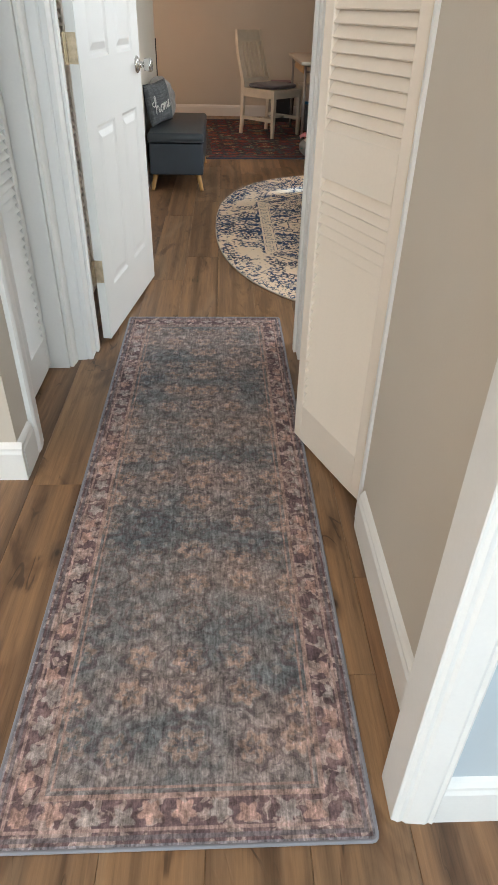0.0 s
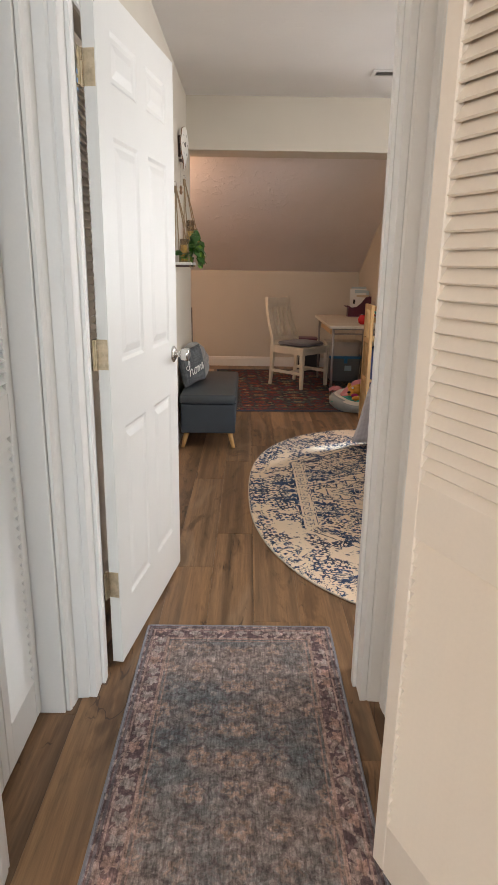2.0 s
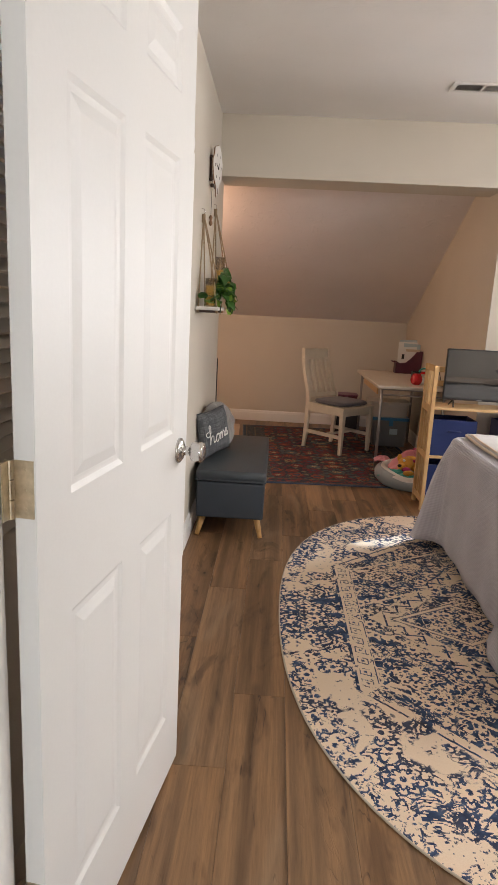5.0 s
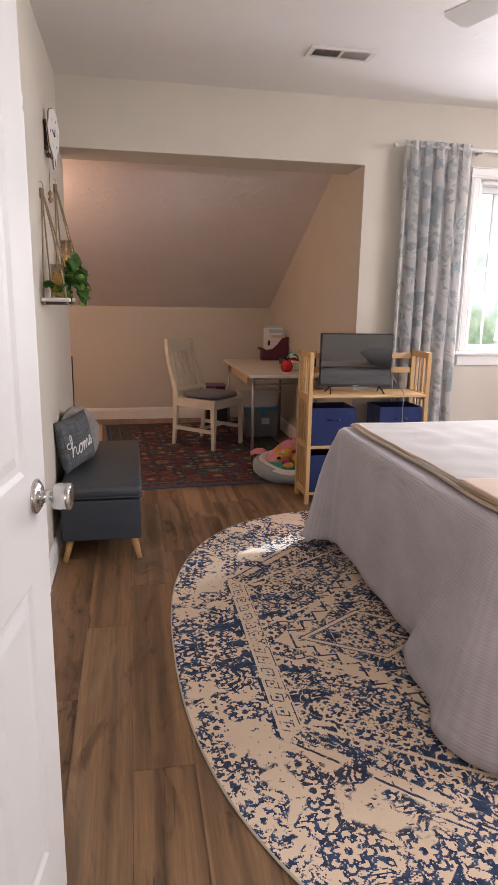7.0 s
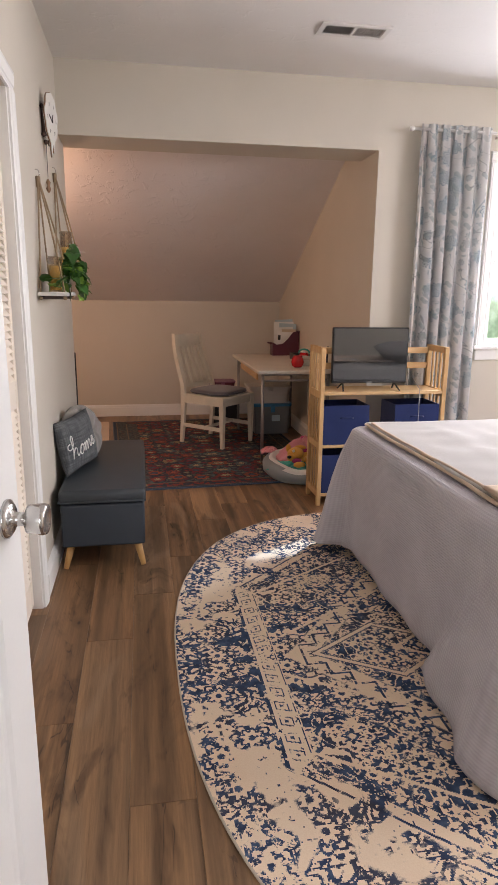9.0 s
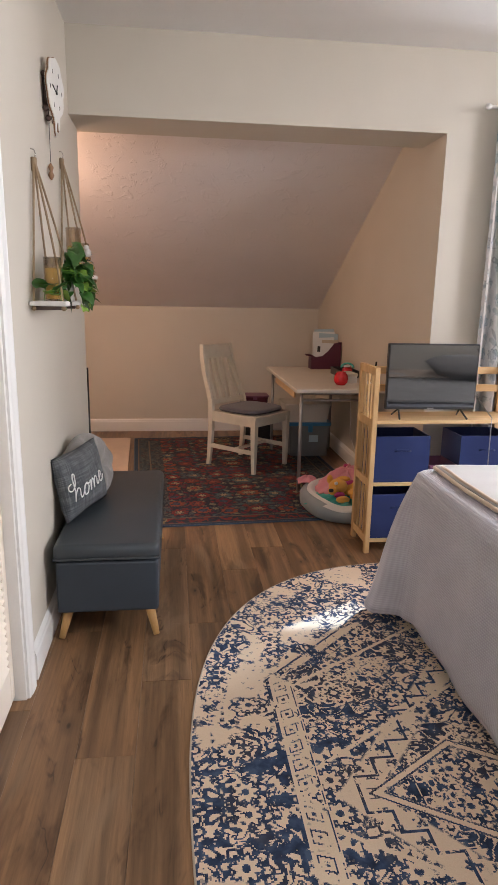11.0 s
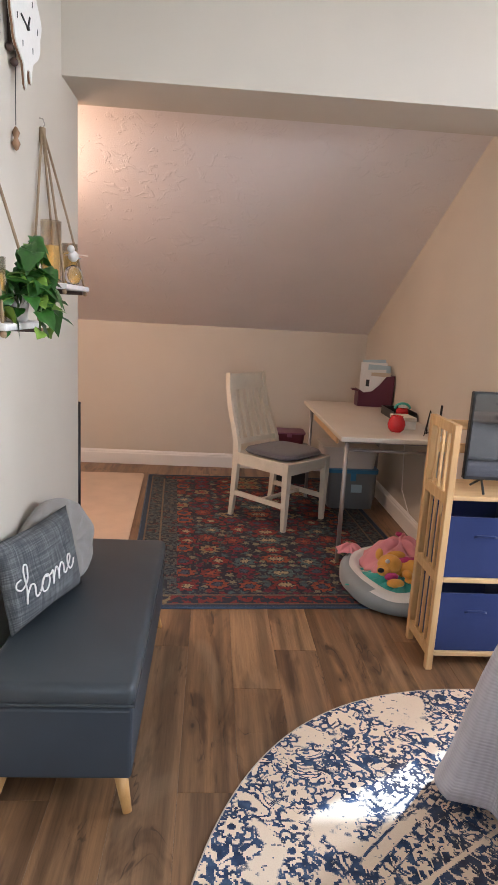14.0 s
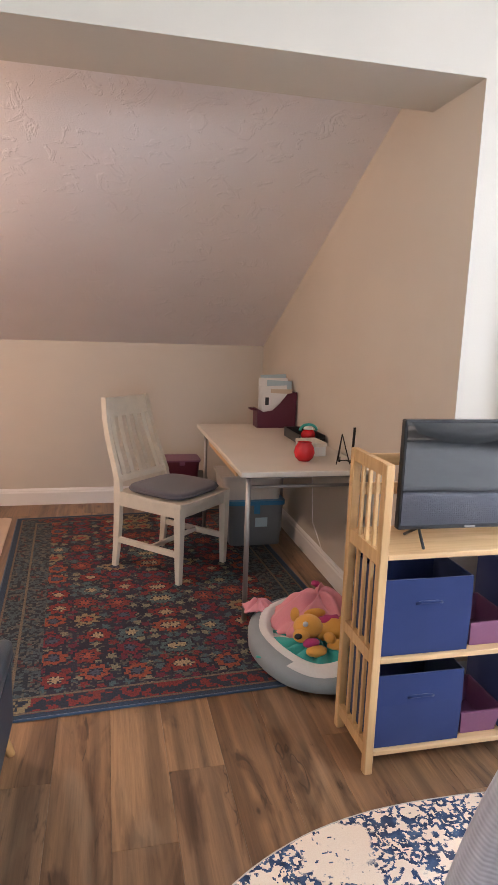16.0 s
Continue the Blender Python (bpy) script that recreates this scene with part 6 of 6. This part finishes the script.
part("loop", tube([(0.05 * math.cos(t), 0, 0.065 + 0.035 * math.sin(t)) for t in [math.pi * k / 12 for k in range(13)]], 0.008, 8), TEAL, toy, "", True)
part("cap", lathe([(0.0, 0.0), (0.03, 0.0), (0.024, 0.014), (0.0, 0.018)], 16), PAPER, toy, "", True, pose(0, 0, 0.072))
card = base("label_card", pose(1.60, 7.985, 0.757, 0, 0, 6), "white printed card on the tray front", "card")
part("sheet", box(-0.045, 0.045, -0.002, 0.0, 0.0, 0.042), PAPER, card)
for k, (x0, x1) in enumerate(((-0.035, -0.005), (0.005, 0.035))):
    part("printed_mark", box(x0, x1, -0.0035, -0.002, 0.012, 0.028), BEZEL, card)
pbox = base("paper_box", pose(1.565, 7.76, 0.755, 0, 0, 4), "pale cardboard box with white lid on the table", "box")
part("body", box(-0.055, 0.055, -0.075, 0.075, 0.0, 0.062, 0.002), PAPER, pbox)
part("lid", box(-0.058, 0.058, -0.078, 0.078, 0.050, 0.072, 0.003), DESKTOP, pbox)
vase = base("red_glass_jar", pose(1.478, 7.60, 0.755), "glossy red round glass jar on the table edge", "jar")
part("body", lathe([(0.0, 0.0), (0.030, 0.0), (0.046, 0.018), (0.052, 0.042), (0.046, 0.070), (0.034, 0.088), (0.036, 0.094), (0.031, 0.094), (0.029, 0.088), (0.042, 0.066), (0.046, 0.042), (0.040, 0.02), (0.0, 0.008)], 28), RED, vase, "", True)
wire = base("wire_stand", pose(1.645, 7.515, 0.755), "small black wire easel stand on the table", "stand")
for s in (-1, 1):
    part("leg", tube([(s * 0.035, -0.02, 0.0), (0.0, 0.012, 0.145)], 0.0028, 6), DARKMETAL, wire)
    part("ledge", tube([(s * 0.030, -0.018, 0.02), (s * 0.030, -0.05, 0.02), (s * 0.030, -0.05, 0.045)], 0.0028, 6), DARKMETAL, wire)
part("brace", tube([(-0.03, -0.018, 0.02), (0.03, -0.018, 0.02)], 0.0028, 6), DARKMETAL, wire)
part("brace", tube([(0.0, 0.05, 0.0), (0.0, 0.012, 0.145)], 0.0028, 6), DARKMETAL, wire)
pen = base("pencil_holder", pose(1.708, 7.54, 0.755), "dark narrow stand with a rod beside the wire easel", "stand")
part("foot", box(-0.015, 0.015, -0.02, 0.02, 0, 0.006, 0.001), DARKMETAL, pen)
part("rod", tube([(0, 0, 0.005), (0.006, 0, 0.175)], 0.007, 8), DARKMETAL, pen, "", True)

# ---- under the desk ----


def tote(x, y, z, w, d, h, body, lid, label):
    ob = base("storage_tote", pose(x, y, z), label, "storage box")
    bm = bmesh.new()
    k0 = 0.92
    rings = []
    for k, zz in ((k0, 0.0), (1.0, h * 0.88), (1.03, h * 0.88), (1.03, h * 0.92)):
        o = rect(w * k, d * k, 0.03, 4)
        rings.append([bm.verts.new((px_, py_, zz)) for px_, py_ in o])
    bm.faces.new(rings[0][::-1])
    for r0, r1 in zip(rings, rings[1:]):
        for i in range(len(r0)):
            bm.faces.new((r0[i], r0[(i + 1) % len(r0)], r1[(i + 1) % len(r0)], r1[i]))
    bm.faces.new(rings[-1])
    part("body", bm, body, ob, "", False)
    part("lid", prism(rect(w * 1.06, d * 1.06, 0.035, 4), h * 0.91, h), lid, ob)
    part("latch", box(-0.02, 0.02, -d * 0.54, -d * 0.515, h * 0.72, h * 0.95, 0.003), lid, ob)
    return ob


tt = tote(1.455, 8.585, 0.008, 0.36, 0.30, 0.30, TOTE, BLUELID, "clear plastic tote with blue lid under the table")
part("paper_label", box(-0.01, 0.07, -0.158, -0.1545, 0.13, 0.19), PAPERBLUE, tt, "pale printed label")
tote(1.43, 8.60, 0.310, 0.40, 0.30, 0.16, WHITEBOX, WHITEBOX, "milky plastic box stacked on the blue-lidded tote")
crate = tote(1.08, 9.20, 0.008, 0.30, 0.26, 0.30, BEZEL, BEZEL, "black plastic crate standing behind the chair")
tote(1.05, 9.19, 0.310, 0.26, 0.22, 0.13, BURGUNDY, MAUVE, "purple lidded box on the black crate")
cable = base("power_cable", pose(0, 0, 0), "thin white cable hanging behind the table", "cable")
part("cord", tube([(1.735, 8.2, 0.72), (1.72, 8.15, 0.50), (1.70, 8.05, 0.28), (1.715, 7.9, 0.15), (1.725, 7.7, 0.14)], 0.003, 6), TRIM, cable, "", True)
tvc = base("television_cable", pose(0, 0, 0), "grey cable hanging behind the bookcase", "cable")
part("cord", tube([(1.93, 6.56, 0.90), (1.955, 6.30, 0.76), (1.96, 6.305, 0.60), (1.965, 6.305, 0.42)], 0.0028, 6), GREYMETAL, tvc, "", True)

# ---- pet bed ----
PX, PY = 1.405, 7.09
pet = base("pet_bed", pose(PX, PY, 0.008, 0, 0, -8), "round pale grey pet bed with white fleece lining beside the bookcase", "pet bed")


def bolster(r_in, r_out, z0, z1, sx, sy):
    bm = bmesh.new()
    rows = []
    n = 56
    for k in range(n):
        a = 2 * math.pi * k / n
        lump = 1 + 0.03 * noise.noise(Vector((math.cos(a) * 2, math.sin(a) * 2, 3)))
        dip = 1 - 0.28 * math.exp(-((a - 4.5) / 0.45) ** 2)
        row = []
        for r, z in ((r_out - 0.03, z0), (r_out, z0 + 0.03), (r_out + 0.005, z0 + 0.08), (r_out - 0.01, z1 - 0.02), (r_out - 0.045, z1), (r_in + 0.03, z1 - 0.01), (r_in, z1 - 0.05), (r_in - 0.01, z0 + 0.05)):
            row.append(bm.verts.new((sx * r * lump * math.cos(a), sy * r * lump * math.sin(a), z0 + (z - z0) * dip)))
        rows.append(row)
    for i in range(n):
        r0, r1 = rows[i], rows[(i + 1) % n]
        for j in range(7):
            bm.faces.new((r0[j], r1[j], r1[j + 1], r0[j + 1]))
    return bm


part("bolster", bolster(0.235, 0.315, 0.0, 0.118, 0.94, 1.17), PETFABRIC, pet, "padded pale grey rim", True)
part("lining", bolster(0.20, 0.292, 0.02, 0.128, 0.94, 1.17), FLEECE, pet, "white fleece lining", True)
part("pad", blob(0, 0, 0.055, 0.23, 0.25, 0.045, seg=28, rings=8), FLEECE, pet, "", True)


def crumple(name, cx, cy, rx, ry, z0, h, mat, label, seed, ridges=7, ragged=0.18, cat="blanket"):
    """A cloth dropped in a heap: a ragged outline, folds running down from the top."""
    ob = base(name, pose(PX + cx, PY + cy, z0), label, cat)
    bm = bmesh.new()
    na, nr = 72, 18
    top = bm.verts.new((0, 0, h * (1 + 0.2 * noise.noise(Vector((seed, 0, 0))))))
    rows = []
    for i in range(1, nr + 1):
        q = i / nr
        row = []
        for k in range(na):
            a = 2 * math.pi * k / na
            d = Vector((math.cos(a), math.sin(a), seed))
            edge = 1 + ragged * noise.noise(d * 1.8) + 0.5 * ragged * noise.noise(d * 5)
            fold = math.sin(ridges * a + 2.5 * noise.noise(d * 1.3) + 3 * q)
            x, y = rx * q * edge * d.x, ry * q * edge * d.y
            z = h * (1 - q ** 1.7) + 0.16 * h * fold * math.sin(math.pi * min(1.0, q * 1.1)) + 0.35 * h * noise.noise(Vector((x * 11, y * 11, seed))) * (1 - 0.4 * q)
            row.append(bm.verts.new((x, y, max(0.0, z) + 0.008 * (1 + fold))))
        rows.append(row)
    for k in range(na):
        bm.faces.new((top, rows[0][k], rows[0][(k + 1) % na]))
    for r0, r1 in zip(rows, rows[1:]):
        for k in range(na):
            bm.faces.new((r0[k], r1[k], r1[(k + 1) % na], r0[(k + 1) % na]))
    cloth = part("cloth", bm, mat, ob, "", True)
    cloth.modifiers.new("thickness", "SOLIDIFY").thickness = 0.006
    return ob


crumple("teal_blanket", -0.02, -0.10, 0.25, 0.20, 0.070, 0.045, TEAL, "teal fleece under the plush toy", 9.0, 11, 0.3)
crumple("pink_blanket", 0.03, 0.09, 0.22, 0.20, 0.095, 0.135, PINK, "crumpled pink fleece blanket in the pet bed", 3.0, 6, 0.3)
crumple("pink_blanket_fold", -0.21, 0.24, 0.07, 0.075, 0.112, 0.032, PINK, "pink blanket corner over the pet bed rim", 6.0, 4, 0.4)
plush = base("plush_dog", pose(PX - 0.01, PY - 0.10, 0.125), "yellow plush dog with magenta clothes lying on the blankets", "plush toy")
body = blob(0.06, 0.01, 0.030, 0.105, 0.070, 0.048, bumps=0.2, seg=20, rings=14)
part("body", body, YELLOW, plush, "", True)
hd_ = blob(-0.065, 0.0, 0.055, 0.062, 0.056, 0.050, seg=20, rings=14)
blob(-0.105, -0.040, 0.038, 0.036, 0.032, 0.028, bm=hd_, seg=16, rings=10)
snout = part("head", hd_, YELLOW, plush, "", True)
for p, q in (((-0.02, 0.05, 0.085), (0.050, 0.016, 0.024)), ((-0.110, 0.045, 0.090), (0.020, 0.018, 0.032))):
    part("ear", blob(*p, *q, seg=14, rings=8), YELLOW, snout, "", True)
for p, q in (((-0.060, -0.105, 0.000), (0.045, 0.028, 0.022)), ((0.050, -0.085, 0.010), (0.060, 0.026, 0.022)), ((0.120, -0.060, 0.012), (0.055, 0.030, 0.024)), ((0.010, -0.060, 0.030), (0.024, 0.040, 0.020))):
    part("paw", blob(*p, *q, bumps=0.15, seg=14, rings=8), YELLOW, plush, "", True)
part("nose", blob(-0.128, -0.068, 0.050, 0.017, 0.013, 0.012, seg=12, rings=8), BLACK, snout, "black button nose", True)
part("eye", blob(-0.092, -0.046, 0.090, 0.012, 0.010, 0.011, seg=12, rings=8), PAPER, snout, "", True)
part("mouth", blob(-0.075, -0.078, 0.022, 0.036, 0.022, 0.020, bumps=0.2, seg=14, rings=8), MAGENTA, snout, "magenta felt mouth", True)
part("shirt", blob(0.035, 0.02, 0.062, 0.060, 0.026, 0.026, bumps=0.3, seg=16, rings=10), MAGENTA, plush, "magenta cloth strip", True)
for p in ((0.06, 0.20, 0.235), (0.10, -0.02, 0.150)):
    q = base("plush_scrap", pose(PX + p[0], PY + p[1], p[2]), "small magenta fleece scrap on the blankets", "plush toy")
    part("cloth", blob(0, 0, 0, 0.022, 0.020, 0.012, bumps=0.5, seed=p[0] * 9, seg=12, rings=8), MAGENTA, q, "", True)

# ---- head of the bed and bedside ----
for i, (x, y) in enumerate(((3.05, 4.40), (3.08, 5.15))):
    pw = cushion("bed_pillow", 0.66, 0.45, 0.17, Matrix.Translation((x, y, BZ + 0.155)) @ Matrix.Rotation(radians(90), 4, "Z") @ Matrix.Rotation(radians(28), 4, "X"), SHEET, "white pillow leaning at the head of the bed", 20.0 + i)
cushion("bed_pillow", 0.62, 0.46, 0.20, Matrix.Translation((2.62, 4.45, BZ + 0.13)) @ Matrix.Rotation(radians(30), 4, "Z") @ Matrix.Rotation(radians(14), 4, "X"), SHEET, "crumpled white pillow lying on the bed", 31.0)
head = base("headboard", pose(0, 0, 0), "dark headboard behind the bed pillows", "headboard")
part("panel", box(3.38, 3.43, 4.0, 5.6, 0.25, 1.15, 0.01, 2), BEZEL, head)
for y in (4.05, 5.55):
    part("post", box(3.375, 3.435, y - 0.03, y + 0.03, 0.0, 1.2, 0.005), BEZEL, head)
ns = base("nightstand", pose(3.86, 3.40, 0), "black framed nightstand with teal drawer", "nightstand")
for x in (-0.2, 0.17):
    for y in (-0.2, 0.17):
        part("post", box(x, x + 0.03, y, y + 0.03, 0, 0.62), BEZEL, ns)
part("top", box(-0.21, 0.21, -0.21, 0.21, 0.62, 0.645, 0.003), BEZEL, ns)
part("drawer", box(-0.17, 0.17, -0.195, 0.17, 0.40, 0.60, 0.004), BLUELID, ns)
lampo = base("table_lamp", pose(3.86, 3.40, 0.645), "table lamp with pale linen shade on the nightstand", "lamp")
part("stem", lathe([(0.0, 0.0), (0.07, 0.0), (0.06, 0.02), (0.015, 0.04), (0.03, 0.12), (0.012, 0.22), (0.01, 0.30), (0.0, 0.30)], 20), DARKMETAL, lampo, "", True)
part("shade", lathe([(0.17, 0.24), (0.13, 0.46), (0.128, 0.46), (0.168, 0.24)], 28), SHADE, lampo, "", True)

# ---- floor planks ----
PW, PL = 0.181, 1.22
plank_meshes = {}
floor = structure("floor", box(-3.1, 4.3, -2.7, 9.575, -0.0115, -0.0060), SUBFLOOR, "brown wood-look plank floor")
rnd = random.Random(7)


def plank(x0, x1, y0, y1):
    key = (round(x1 - x0, 3), round(y1 - y0, 3))
    if key not in plank_meshes:
        w, l = x1 - x0 - 0.0005, y1 - y0 - 0.0005
        b = bmesh.new()
        e = 0.0008
        lo = [b.verts.new(p) for p in ((0, 0, -0.0055), (w, 0, -0.0055), (w, l, -0.0055), (0, l, -0.0055))]
        md = [b.verts.new(p) for p in ((0, 0, -0.0010), (w, 0, -0.0010), (w, l, -0.0010), (0, l, -0.0010))]
        hi = [b.verts.new(p) for p in ((e, e, 0), (w - e, e, 0), (w - e, l - e, 0), (e, l - e, 0))]
        for r0, r1 in ((lo, md), (md, hi)):
            for k in range(4):
                b.faces.new((r0[k], r0[(k + 1) % 4], r1[(k + 1) % 4], r1[k]))
        b.faces.new(hi)
        plank_meshes[key] = mesh_of(b, "plank", FLOOR)
    return plank_meshes[key], (x0, y0)


far = []
i = 0
xx = -3.1
while xx < 4.2:
    x1 = min(xx + PW, 4.2)
    off = (i * 0.43 + rnd.uniform(-0.08, 0.08)) % PL
    yy = -2.7
    first = True
    while yy < 9.57:
        y1 = min(yy + (off + 0.2 if first else PL), 9.57)
        first = False
        if y1 - yy > 0.02:
            me, at = plank(xx, x1, yy, y1)
            near = -0.85 < xx < 2.3 and y1 > 0.2
            if near:
                p = new("plank", me)
                p.location = (*at, 0)
                p.parent = floor
            else:
                far.append((at, me))
        yy = y1
    xx = x1
    i += 1
rest = bmesh.new()
for at, me in far:
    n0 = len(rest.verts)
    rest.from_mesh(me)
    rest.verts.ensure_lookup_table()
    for v in rest.verts[n0:]:
        v.co.x += at[0]
        v.co.y += at[1]
st = part("planking", rest, FLOOR, floor)
st["kind"] = "stuff"
